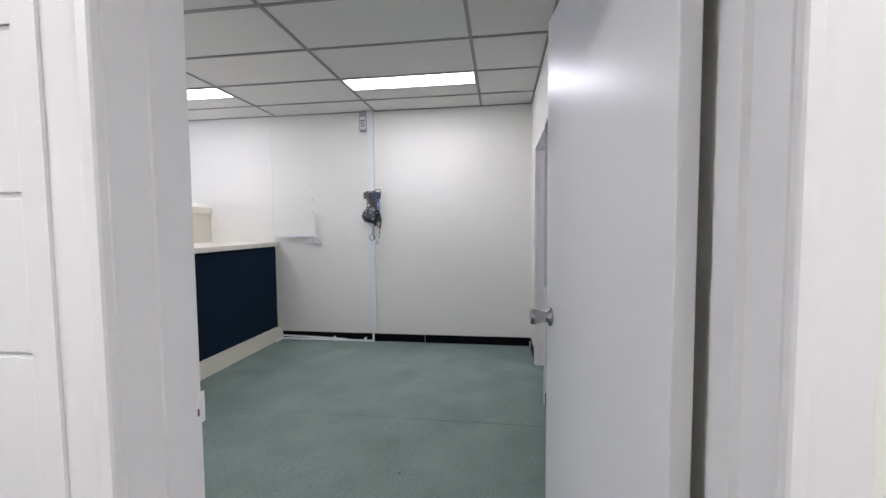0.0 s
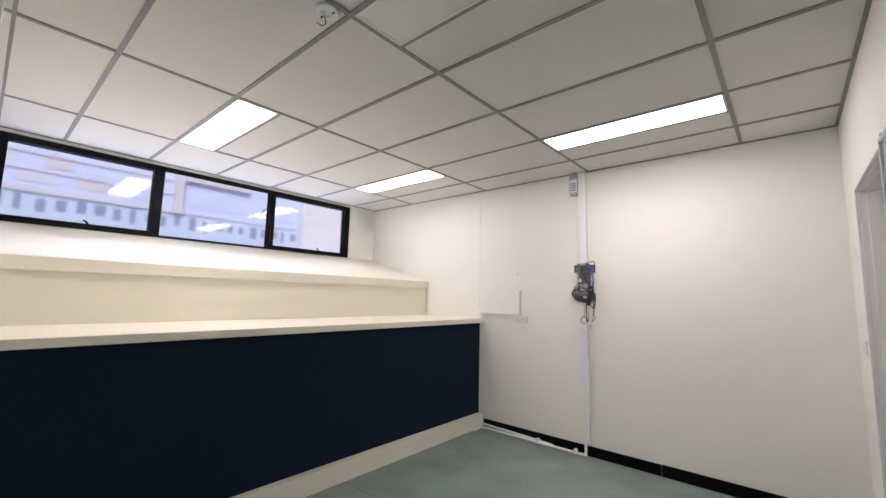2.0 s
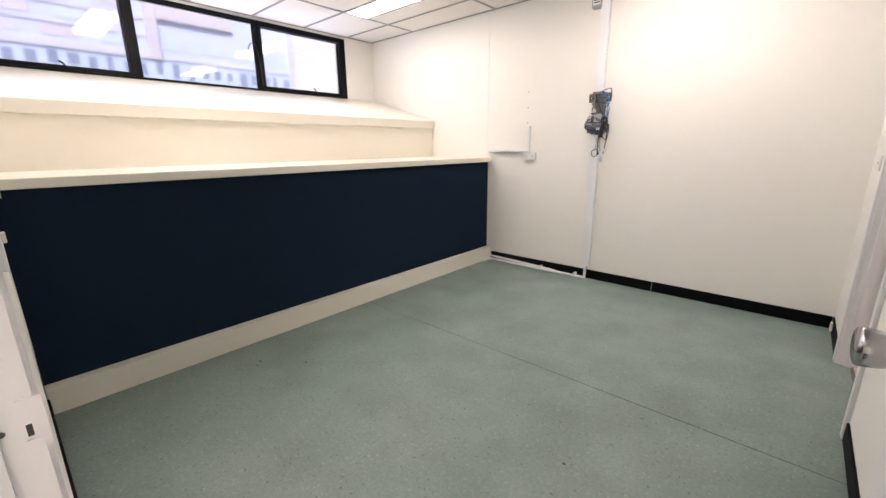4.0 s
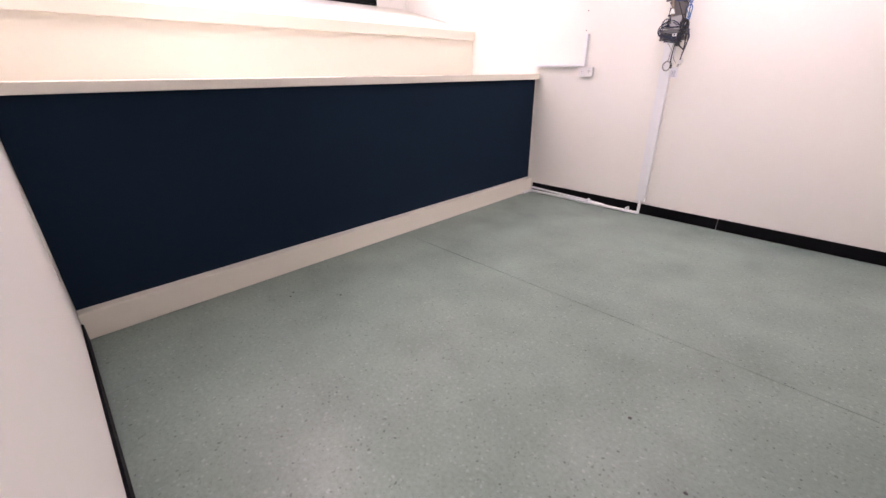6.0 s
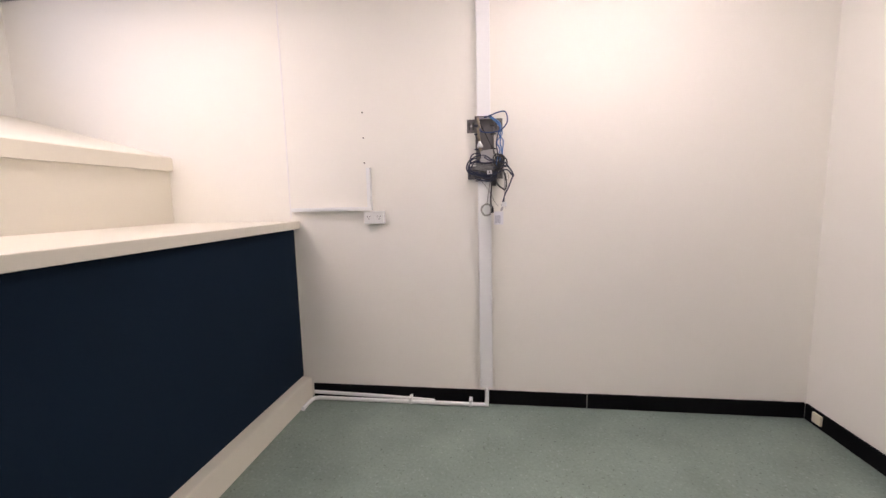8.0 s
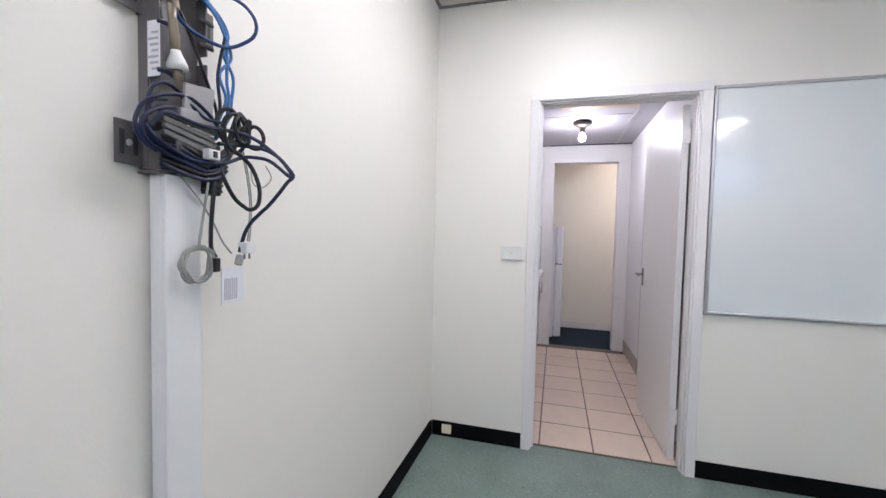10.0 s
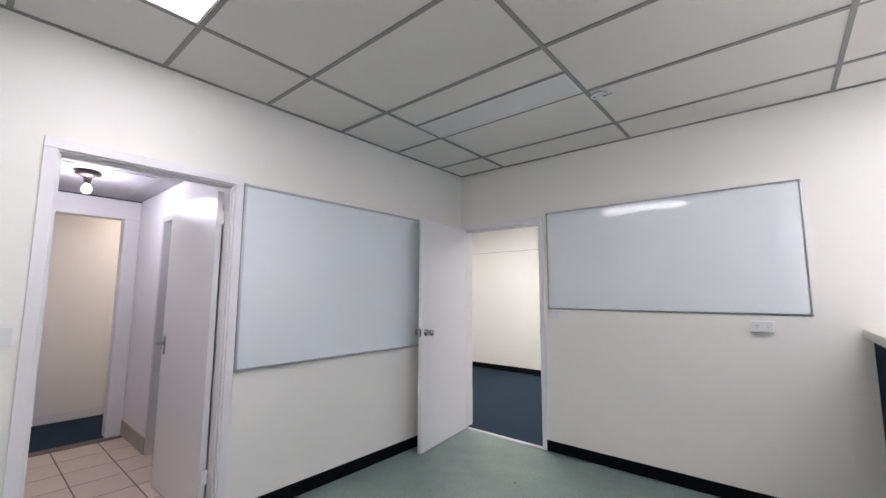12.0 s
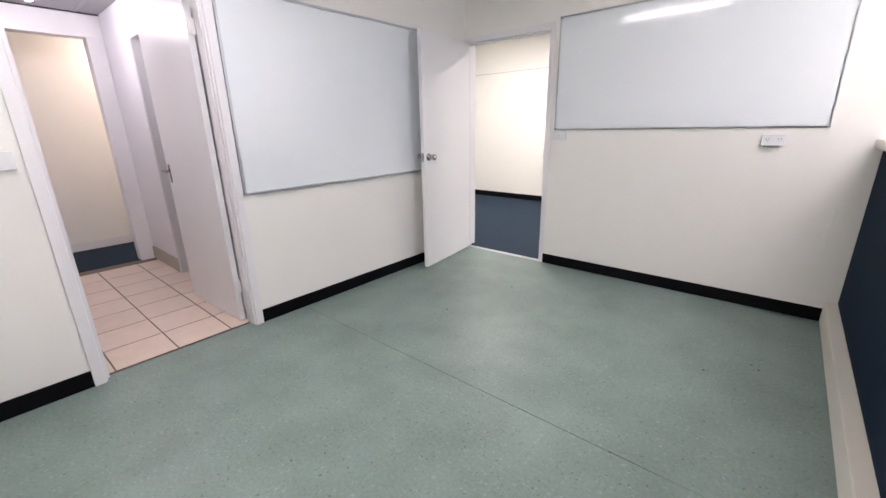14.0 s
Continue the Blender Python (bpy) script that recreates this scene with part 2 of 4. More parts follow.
M_SHUTTER = mat("haze_tinted_shutter", (0.46, 0.57, 0.86), rough=0.6, grain=0.15, scale=3, bump=0.05)
M_GROUND = mat("asphalt", (0.06, 0.06, 0.06), rough=0.9, grain=0.2, scale=1, fine=60, bump=0.2)
M_PAPER = mat("paper_label", (0.78, 0.79, 0.82), rough=0.6, grain=0.02, bump=0.0)
M_INK = mat("grey_print", (0.42, 0.43, 0.48), rough=0.7, bump=0.0)
M_HOLDER = mat("brown_bakelite", (0.045, 0.035, 0.03), rough=0.45, grain=0.1, bump=0.0)


# ---- mesh helpers ----
def cuboid(bm, x0, x1, y0, y1, z0, z1, slot=0):
    vs = [bm.verts.new(p) for p in ((x0, y0, z0), (x1, y0, z0), (x1, y1, z0), (x0, y1, z0),
                                    (x0, y0, z1), (x1, y0, z1), (x1, y1, z1), (x0, y1, z1))]
    for f in ((3, 2, 1, 0), (4, 5, 6, 7), (0, 1, 5, 4), (1, 2, 6, 5), (2, 3, 7, 6), (3, 0, 4, 7)):
        bm.faces.new([vs[i] for i in f]).material_index = slot
    return vs


def soft_box(x0, x1, y0, y1, z0, z1, r=0.003, seg=2):
    """A block with rounded edges."""
    bm = bmesh.new()
    cuboid(bm, x0, x1, y0, y1, z0, z1)
    if r:
        bmesh.ops.bevel(bm, geom=bm.edges[:], offset=r, segments=seg, affect="EDGES", profile=0.6)
    return bm


def boxes(*dims):
    bm = bmesh.new()
    for d in dims:
        cuboid(bm, *d)
    return bm


def prism(points, axis, a, b):
    """A profile of (u, v) points drawn out along an axis from a to b."""
    bm = bmesh.new()

    def place(u, v, w):
        return {"x": (w, u, v), "y": (u, w, v), "z": (u, v, w)}[axis]
    lo = [bm.verts.new(place(u, v, a)) for u, v in points]
    hi = [bm.verts.new(place(u, v, b)) for u, v in points]
    bm.faces.new(lo)
    bm.faces.new(hi[::-1])
    n = len(points)
    for i in range(n):
        bm.faces.new((lo[i], hi[i], hi[(i + 1) % n], lo[(i + 1) % n]))
    bmesh.ops.recalc_face_normals(bm, faces=bm.faces[:])
    return bm


def lathe(profile, centre, axis="z", n=24):
    """A turned shape from (radius, height) points."""
    bm = bmesh.new()
    rings = []
    for r, h in profile:
        ring = []
        for k in range(n):
            a = 2 * math.pi * k / n
            u, v = r * math.cos(a), r * math.sin(a)
            p = {"z": (u, v, h), "x": (h, u, v), "y": (u, h, v)}[axis]
            ring.append(bm.verts.new([c + q for c, q in zip(centre, p)]))
        rings.append(ring)
    for a, b in zip(rings, rings[1:]):
        for k in range(n):
            bm.faces.new((a[k], a[(k + 1) % n], b[(k + 1) % n], b[k]))
    bm.faces.new(rings[0][::-1])
    bm.faces.new(rings[-1])
    bmesh.ops.recalc_face_normals(bm, faces=bm.faces[:])
    for f in bm.faces:
        f.smooth = True
    return bm


def spline(pts, steps=8):
    """A smooth line through the given places."""
    pts = [Vector(p) for p in pts]
    out = []
    for i in range(len(pts) - 1):
        p0, p1, p2, p3 = pts[max(i - 1, 0)], pts[i], pts[i + 1], pts[min(i + 2, len(pts) - 1)]
        for k in range(steps):
            t = k / steps
            out.append(0.5 * ((2 * p1) + (p2 - p0) * t + (2 * p0 - 5 * p1 + 4 * p2 - p3) * t * t
                              + (3 * p1 - p0 - 3 * p2 + p3) * t ** 3))
    return out + [pts[-1]]


def tube(pts, r, n=8, steps=8, smooth_line=True, bm=None):
    bm = bm or bmesh.new()
    line = spline(pts, steps) if smooth_line else [Vector(p) for p in pts]
    side = Vector((0.31, 0.52, 0.79))
    rings = []
    for i, p in enumerate(line):
        d = (line[min(i + 1, len(line) - 1)] - line[max(i - 1, 0)]).normalized()
        side = (side - d * side.dot(d)).normalized()
        up = d.cross(side)
        rings.append([bm.verts.new(p + r * (math.cos(2 * math.pi * k / n) * side + math.sin(2 * math.pi * k / n) * up)) for k in range(n)])
    for a, b in zip(rings, rings[1:]):
        for k in range(n):
            bm.faces.new((a[k], a[(k + 1) % n], b[(k + 1) % n], b[k])).smooth = True
    bm.faces.new(rings[0][::-1])
    bm.faces.new(rings[-1])
    return bm


def link(name, bm, mats):
    bmesh.ops.recalc_face_normals(bm, faces=bm.faces[:])
    me = bpy.data.meshes.new(name)
    bm.to_mesh(me)
    bm.free()
    for m in (mats if isinstance(mats, (list, tuple)) else [mats]):
        me.materials.append(m)
    return new(name, me)


def part(name, bm, material, parent, label=""):
    ob = link(name, bm, material)
    ob.parent = parent
    return tagged(ob, label) if label else ob


def thing(name, label, category, at=(0, 0, 0), group="", turn=0.0):
    """An Empty at a thing's base; its parts are given in its own axes."""
    ob = new(name)
    ob.empty_display_size = 0.1
    ob.matrix_world = pose(*at, 0, 0, turn)
    return tagged(ob, label, category, group)


def setting(name, bm, material, label, category="wall"):
    return tagged(link(name, bm, material), label, category, kind="structure")


def solid(name, bm, material, label, category, group=""):
    return tagged(link(name, bm, material), label, category, group)


# ---- large structure ----
TOP = 2.80
EK0, EK1, EKH = 3.117, 3.918, 2.032       # kitchen doorway, clear
SD0, SD1, SDH = -0.357, 0.521, 2.03       # hall doorway, clear
WY0, WY1, WZ0, WZ1 = 0.768, 4.088, 1.900, 2.605   # window, outside of the frame

sub = setting("floor_base", boxes((HX0 - .2, BX + .2, HY - .2, 5.0, -0.12, -0.006)), M_SUB, "dark concrete slab under the floor coverings", "floor")
floor = setting("floor", boxes((XW, XE + 0.060, YS - 0.005, 2.7338, -0.006, 0)), M_VINYL, "speckled green-grey sheet vinyl with a welded seam", "floor")
part("vinyl_sheet", boxes((XW, XE + 0.060, 2.7378, YN, -0.006, 0.0004)), M_VINYL, floor)

wall_n = setting("wall_north", boxes((XW - .2, XEK, YN, YN + .18, -0.1, TOP)), M_WALL, "cream painted wall with cable duct and black skirting")
wall_s = setting("wall_south", boxes((XW - .2, SD0 - .02, YSO, YS, -0.1, TOP), (SD1 + .02, HX1, YSO, YS, -0.1, TOP),
                                     (SD0 - .02, SD1 + .02, YSO, YS, SDH + .02, TOP)), M_WALL, "cream painted wall with a doorway to the hall")
wall_e = setting("wall_east", boxes((XE, XEK, YS, EK0 - .02, -0.1, TOP), (XE, XEK, EK1 + .02, YN, -0.1, TOP),
                                    (XE, XEK, EK0 - .02, EK1 + .02, EKH + .02, TOP)), M_WALL, "cream painted wall with a doorway to the kitchen")
wall_w = setting("wall_west", boxes((XW - .2, XW, YS, WY0, -0.1, TOP), (XW - .2, XW, WY1, YN, -0.1, TOP),
                                    (XW - .2, XW, WY0, WY1, -0.1, WZ0), (XW - .2, XW, WY0, WY1, WZ1, TOP)), M_WALL, "cream painted wall with a high strip window")
setting("roof_slab", boxes((HX0 - 2.2, BX + .3, HY - .3, 5.0, TOP, TOP + .15)), M_SUB, "concrete slab above the hung ceiling", "roof")

# hung ceiling: tiles between bars
GX = [XW, -3.6, -2.4, -1.2, 0.0, XE]
GY = [YS, 1.135, 1.735, 2.335, 2.935, 3.535, 4.135, YN]
LIT = {(1, 2), (1, 5), (3, 5)}
DEAD = {(3, 2)}
bm = bmesh.new()
for i in range(5):
    for j in range(7):
        y0 = GY[j] + (0.3 if (i, j) in LIT | DEAD else 0)
        lift = random.uniform(-0.0012, 0.0012)
        cuboid(bm, GX[i], GX[i + 1], y0, GY[j + 1], H + 0.004 + lift, H + 0.02)
ceiling = setting("ceiling", bm, M_TILE, "white mineral-fibre hung ceiling tiles in a grey grid", "ceiling")
bm = bmesh.new()
for x in GX[1:-1]:
    cuboid(bm, x - .012, x + .012, YS, YN, H - .002, H + .022)
for y in GY[1:-1]:
    for a, b in zip(GX, GX[1:]):
        cuboid(bm, a + (.012 if a != XW else 0), b - (.012 if b != XE else 0), y - .012, y + .012, H - .0022, H + .0222)
for i, j in LIT | DEAD:
    cuboid(bm, GX[i] + .012, GX[i + 1] - .012, GY[j] + .290, GY[j] + .310, H - .0018, H + .0218)
# wall angle round the edge
cuboid(bm, XW, XE, YS, YS + .018, H - .003, H + .0225)
cuboid(bm, XW, XE, YN - .018, YN, H - .003, H + .0225)
cuboid(bm, XW, XW + .018, YS + .018, YN - .018, H - .003, H + .0225)
cuboid(bm, XE - .018, XE, YS + .018, YN - .018, H - .003, H + .0225)
part("ceiling_bars", bm, M_TBAR, ceiling)


def ceiling_light(i, j, lit):
    x0, x1, y0, y1 = GX[i] + .014, GX[i + 1] - .014, GY[j] + .013, GY[j] + .289
    label = "lit rectangular ceiling light with a white diffuser" if lit else "unlit rectangular ceiling light with a clear diffuser"
    e = thing("ceiling_light", label, "light", ((x0 + x1) / 2, (y0 + y1) / 2, H), "ceiling lights")
    w, d = (x1 - x0) / 2, (y1 - y0) / 2
    part("frame", boxes((-w, w, -d, -d + .012, -.003, .03), (-w, w, d - .012, d, -.003, .03),
                        (-w, -w + .012, -d + .012, d - .012, -.003, .03), (w - .012, w, -d + .012, d - .012, -.003, .03)), M_TRIM, e)
    part("diffuser", boxes((-w + .012, w - .012, -d + .012, d - .012, .001, .008)), ((M_PANELWEAK if i == 1 else M_PANELOLD) if j == 5 else M_PANEL) if lit else M_OFFPANEL, e)
    part("tray", boxes((-w, w, -d, d, .031, .06)), M_TRIM, e)


for cell in sorted(LIT):
    ceiling_light(*cell, True)
for cell in sorted(DEAD):
    ceiling_light(*cell, False)


# skirtings
def skirting(name, x0, x1, y0, y1, h=0.092):
    return setting(name, soft_box(x0, x1, y0, y1, 0.001, h, 0.003), M_BLACK, "black rubber skirting along the wall", "skirting")


skirting("baseboard_north", -0.647, XE - .010, YN - .011, YN)
skirting("baseboard_north_2", -2.39, -0.651, YN - .010, YN, 0.090)
skirting("baseboard_east", XE - .010, XE, 3.975, YN - .011)
skirting("baseboard_east_2", XE - .010, XE, YS + .010, 3.057)
skirting("baseboard_south", -2.40, -0.402, YS, YS + .010)


# door linings and architraves
def doorway(name, axis, a, b, w0, w1, h, faces, thick=.016):
    """Lining, stops and architraves round an opening from a to b through a wall that reaches from w0 to w1."""
    def bx(u0, u1, v0, v1, z0, z1):
        return (v0, v1, u0, u1, z0, z1) if axis == "x" else (u0, u1, v0, v1, z0, z1)
    e = tagged(new(name), "white gloss painted timber door frame", "door frame", kind="structure")
    part("lining", boxes(bx(a - .02, a, w0, w1, 0, h), bx(b, b + .02, w0, w1, 0, h), bx(a - .02, b + .02, w0, w1, h, h + .02)), M_TRIM, e)
    for face, out, wd in faces:
        v0, v1 = (face - thick, face) if out < 0 else (face, face + thick)
        for u0, u1, z0, z1 in ((a - .008 - wd, a - .008, 0, h + .008), (b + .008, b + .008 + wd, 0, h + .008), (a - .008 - wd, b + .008 + wd, h + .008, h + .008 + wd)):
            if axis == "y" and out > 0 and u1 > XE:
                u1 = XE - .001
            part("architrave", soft_box(*bx(u0, u1, v0, v1, z0, z1), .004), M_TRIM, e)
    return e


dk = doorway("door_frame_kitchen", "x", EK0, EK1, XE, XEK, EKH, ((XE, -1, .05),))
part("door_stop", boxes((XE + .03, XE + .068, EK1 - .012, EK1, 0, EKH), (XE + .03, XE + .068, EK0, EK0 + .005, 0, EKH), (XE + .03, XE + .068, EK0 + .005, EK1 - .012, EKH - .006, EKH)), M_TRIM, dk)
part("strike_plate", soft_box(XEK - .040, XEK - .018, EK1 - .0025, EK1 - .0005, .97, 1.03, .001), M_ALU, dk)
dh = doorway("door_frame_hall", "y", SD0, SD1, YSO, YS, SDH, ((YS, 1, .042),), .003)
for inner, way in ((SD0 - .004, -1), (SD1 + .004, 1)):
    prof = [(inner, YSO), (inner, YSO - .012), (inner + .003 * way, YSO - .016), (inner + .018 * way, YSO - .017), (inner + .030 * way, YSO - .014), (inner + .090 * way, YSO - .006), (inner + .092 * way, YSO)]
    part("architrave", prism(prof, "z", 0, SDH + .004), M_TRIM, dh)
head = [(YSO, SDH + .0045), (YSO - .012, SDH + .0045), (YSO - .016, SDH + .007), (YSO - .014, SDH + .034), (YSO - .006, SDH + .094), (YSO, SDH + .096)]
part("architrave", prism(head, "x", SD0 - .096, SD1 + .096), M_TRIM, dh)
part("door_stop", boxes((SD0, SD0 + .006, YS - .085, YS - .032, 0, SDH), (SD1 - .012, SD1, YS - .085, YS - .045, 0, SDH), (SD0 + .006, SD1 - .012, YS - .085, YS - .045, SDH - .012, SDH)), M_TRIM, dh)
sp = part("strike_plate", boxes((SD0 + .0005, SD0 + .0028, YS - .014, YS + .006, .972, .982), (SD0 + .0005, SD0 + .0028, YS - .014, YS + .006, 1.018, 1.030), (SD0 + .0005, SD0 + .0028, YS - .002, YS + .006, .982, 1.018)), M_TRIM, dh, "paint-covered strike plate with a dark latch hole")
part("latch_hole", boxes((SD0 + .0004, SD0 + .0012, YS - .011, YS - .006, .986, 1.000)), M_SOCKET, sp)
part("chipped_edge", boxes((SD0 + .0004, SD0 + .0014, YS - .014, YS - .002, 1.000, 1.018), (SD0 + .0004, SD0 + .0014, YS - .014, YS - .011, .982, 1.000), (SD0 + .0004, SD0 + .0014, YS - .006, YS - .002, .982, 1.000)), M_TRIM, sp)
part("screw", lathe([(.0034, 0), (.0028, .0015), (.0, .0015)], (SD0 + .0001, YS - .029, .998), "x", 10), M_DARKP, dh)
solid("threshold_strip", soft_box(SD0 + .002, SD1 - .002, YS - .045, YS + .004, .0005, .006, .002), M_ALU, "thin aluminium threshold strip in the hall doorway", "threshold")
solid("kitchen_threshold", soft_box(.6005, .612, EK0 + .002, EK1 - .002, .0006, .0065, .002), M_GROUT, "dark worn threshold strip in the kitchen doorway", "threshold")


# ---- kitchen, room behind it, hall ----
setting("wall_kitchen_south", boxes((XEK, 1.33, KY0 - .12, KY0, -.1, TOP), (2.15, KX, KY0 - .12, KY0, -.1, TOP), (1.33, 2.15, KY0 - .12, KY0, 2.03, TOP)), M_COOLWALL, "white painted kitchen wall with a door recess")
setting("wall_kitchen_north", boxes((XEK, BX, KY1, KY1 + .15, -.1, TOP)), M_COOLWALL, "white painted kitchen wall")
setting("wall_kitchen_far", boxes((KX, KX + .12, KY0 - .12, 3.178, -.1, TOP), (KX, KX + .12, 3.852, KY1, -.1, TOP), (KX, KX + .12, 3.178, 3.852, 2.088, TOP)), M_COOLWALL, "white painted wall with a tall opening")
e = tagged(new("door_frame_back"), "wide flat white frame round the back opening", "door frame", kind="structure")
for d in ((KX - .014, KX, 3.053, 3.178, 0, 2.088), (KX - .014, KX, 3.852, 3.97, 0, 2.088), (KX - .014, KX, 3.053, 3.97, 2.088, 2.262)):
    part("architrave", soft_box(*d, .003), M_TRIM, e)
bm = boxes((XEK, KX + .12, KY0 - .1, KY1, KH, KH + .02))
kceil = setting("kitchen_ceiling", bm, M_KCEIL, "low sheeted kitchen ceiling with joint strips, white darkened against bulb glare", "ceiling")
part("joint_strip", boxes((XEK, KX, 3.20, 3.225, KH - .004, KH), (1.758, 1.768, 3.225, KY1, KH - .0035, KH)), M_GREYP, kceil)
# raised near-black strip draws the shade between ceiling and far wall
part("shadow_gap", boxes((KX - .024, KX, 3.052, KY1, KH - .009, KH)), M_SOCKET, kceil, "dark strip painted for the shade along the far wall joint")
part("ply_patch", boxes((1.28, 1.57, 3.235, 3.80, KH - .005, KH)), M_PLY, kceil, "bare timber patch in the ceiling")
setting("wall_back_room", boxes((BX, BX + .12, 1.6, KY1 + .1, -.1, TOP)), M_WALL, "cream painted wall of the back room")
setting("wall_back_room_south", boxes((KX + .12, BX, 1.6, 1.72, -.1, TOP)), M_WALL, "cream painted wall of the back room")
setting("wall_back_room_west", boxes((KX, KX + .12, 1.72, KY0 - .12, -.1, TOP)), M_WALL, "cream painted wall of the back room")
setting("floor_back_room", boxes((KX + .02, BX, 1.72, KY1, -.006, .004)), M_CARPET, "dark blue carpet", "floor")
setting("baseboard_back_room", soft_box(BX - .014, BX, 1.72, KY1, .004, .10, .004), M_TRIM, "white painted skirting board", "skirting")
setting("ceiling_back_room", boxes((KX + .12, BX, 1.72, KY1, 2.5, 2.52)), M_KCEIL, "back room ceiling, its white darkened to the same grey", "ceiling")
e = thing("back_room_light", "lit warm-white ceiling light in the back room", "light", (3.42, 2.55, 2.5))
part("tray", boxes((-.15, .15, -.45, .45, -.03, 0)), M_TRIM, e)
part("diffuser", soft_box(-.14, .14, -.44, .44, -.05, -.031, .006), M_BACKLIGHT, e)
setting("wall_hall_far", boxes((HX0, HX1, HY - .15, HY, -.1, TOP)), M_WALL, "cream painted hall wall with a fine joint line")
setting("wall_hall_west", boxes((HX0 - .15, HX0, HY - .15, YSO, -.1, TOP)), M_WALL, "cream painted hall wall")
setting("wall_hall_east", boxes((HX1, HX1 + .15, HY - .15, YS, -.1, TOP)), M_WALL, "cream painted hall wall")
setting("floor_hall", boxes((HX0, HX1, HY, YS - .046, -.006, .0006)), M_CARPET, "blue-grey hall carpet", "floor")
setting("ceiling_hall", boxes((HX0, HX1, HY, YSO, H, H + .02)), M_TILE, "white hall ceiling", "ceiling")
skirting("baseboard_hall", HX0, HX1, HY, HY + .010)
setting("picture_strip_hall", soft_box(HX0, HX1, HY, HY + .004, 2.133, 2.140, 0), M_GREYP, "fine joint line along the hall wall", "trim")
for hx in (-1.4, 1.4):
    e = thing("hall_light", "lit rectangular ceiling light in the hall", "light", (hx, -.65, H), "hall lights")
    part("frame", boxes((-.61, .61, -.16, .16, -.012, 0)), M_TRIM, e)
    part("diffuser", boxes((-.59, .59, -.14, .14, -.017, -.0125)), M_HALLLIGHT, e)

# window sill that slopes down to a lip, over the riser behind the counter
setting("window_ledge", prism([(XW, 0.0), (-3.30, 0.0), (-3.30, 1.50), (-3.27, 1.50), (-3.268, 1.582), (-3.28, 1.59), (XW, WZ0 - .004)], "y", YS, YN), M_SILL,
        "cream painted sloping window ledge with a square lip", "ledge")


# ---- window ----
def window():
    w = tagged(new("window_1"), "black aluminium strip window with three panes", "window", kind="structure")
    x0, x1 = XW - .075, XW + .012
    m1a, m1b, m2a = 1.787, 1.878, 2.948
    zb, zt = WZ0 + .016, WZ1 - .024
    for d in ((x0, x1, WY0, WY1, zt, WZ1), (x0, x1, WY0, WY1, WZ0, zb), (x0, x1, WY0, WY0 + .012, zb, zt),
              (x0, x1, WY1 - .045, WY1, zb, zt), (x0, x1, m1a + .045, m1b, zb, zt), (x0, x1, m2a, m2a + .022, zb, zt)):
        part("window_frame", soft_box(*d, .004), M_FRAME, w)
    for a, b, opens in ((WY0 + .012, m1a + .045, True), (m1b, m2a, False), (m2a + .022, WY1 - .045, True)):
        e, t, deep = (.042, .034, .006) if opens else (.008, .008, -.030)
        s = part("sash" if opens else "glazing_bead", boxes((x0 + .02, x1 + deep, a, b, zb, zb + t), (x0 + .02, x1 + deep, a, b, zt - t, zt),
                 (x0 + .02, x1 + deep, a, a + e, zb + t, zt - t), (x0 + .02, x1 + deep, b - e, b, zb + t, zt - t)), M_FRAME, w)
        p = part("pane", boxes((XW - .040, XW - .035, a + e - .002, b - e + .002, zb + t - .002, zt - t + .002)), M_GLASS, w)
        p.visible_shadow = False
    for y in (1.36, 3.62):
        lt = part("latch", soft_box(XW + .013, XW + .030, y - .05, y + .05, WZ0 + .026, WZ0 + .040, .004), M_FRAME, w)
        part("lever", tube([(XW + .03, y - .005, WZ0 + .035), (XW + .045, y - .02, WZ0 + .06), (XW + .05, y - .045, WZ0 + .075)], .007), M_FRAME, lt)
    part("cable_loop", tube([(XW + .016, 2.975, WZ0 + .05), (XW + .016, 2.965, WZ0 + .30), (XW + .018, 2.935, WZ0 + .45), (XW + .018, 2.90, WZ0 + .47), (XW + .016, 2.865, WZ0 + .43), (XW + .012, 2.855, WZ0 + .37)], .0045), M_BLACKCABLE, w)


window()

# ---- counter ----
e = thing("built_in_counter", "built-in counter with navy carpeted front and white kickboard", "counter", (-2.86, 2.64, 0))
part("body", boxes((-.42, .395, YS - 2.64 + .002, YN - 2.64 - .002, 0.002, 1.118)), M_SILL, e)
part("front_panel", soft_box(.396, .405, YS - 2.64 + .003, YN - 2.64 - .012, .142, 1.119, .002), M_NAVY, e, "navy carpeted panel")
part("side_strip", boxes((.396, .404, YN - 2.64 - .012, YN - 2.64 - .002, .142, 1.119)), M_SILL, e)
part("kickboard", soft_box(.396, .468, YS - 2.64 + .003, YN - 2.64 - .03, .001, .144, .006), M_SILL, e, "cream painted kickboard")
e = thing("worktop", "long cream painted worktop on the navy counter", "worktop", (-2.86, 2.64, 1.120))
part("top_board", soft_box(-.4395, .4245, YS - 2.638, YN - 2.642, 0, .042, .003), M_SILL, e)
part("front_lip", soft_box(.425, .445, YS - 2.638, YN - 2.642, -.006, .0425, .005), M_SILL, e)


# ---- doors ----
def knob(parent, x, y0, out, z):
    """Round door knob on a rose; out is the way it stands off the leaf."""
    k = part("knob", lathe([(.0, .0), (.032, .0), (.033, .006 * out), (.020, .011 * out), (.017, .022 * out), (.021, .034 * out), (.025, .048 * out),
                            (.0265, .066 * out), (.0255, .0685 * out), (.0, .0685 * out)], (x, y0, z), "y"), M_CHROME, parent, "chrome knob")
    return k


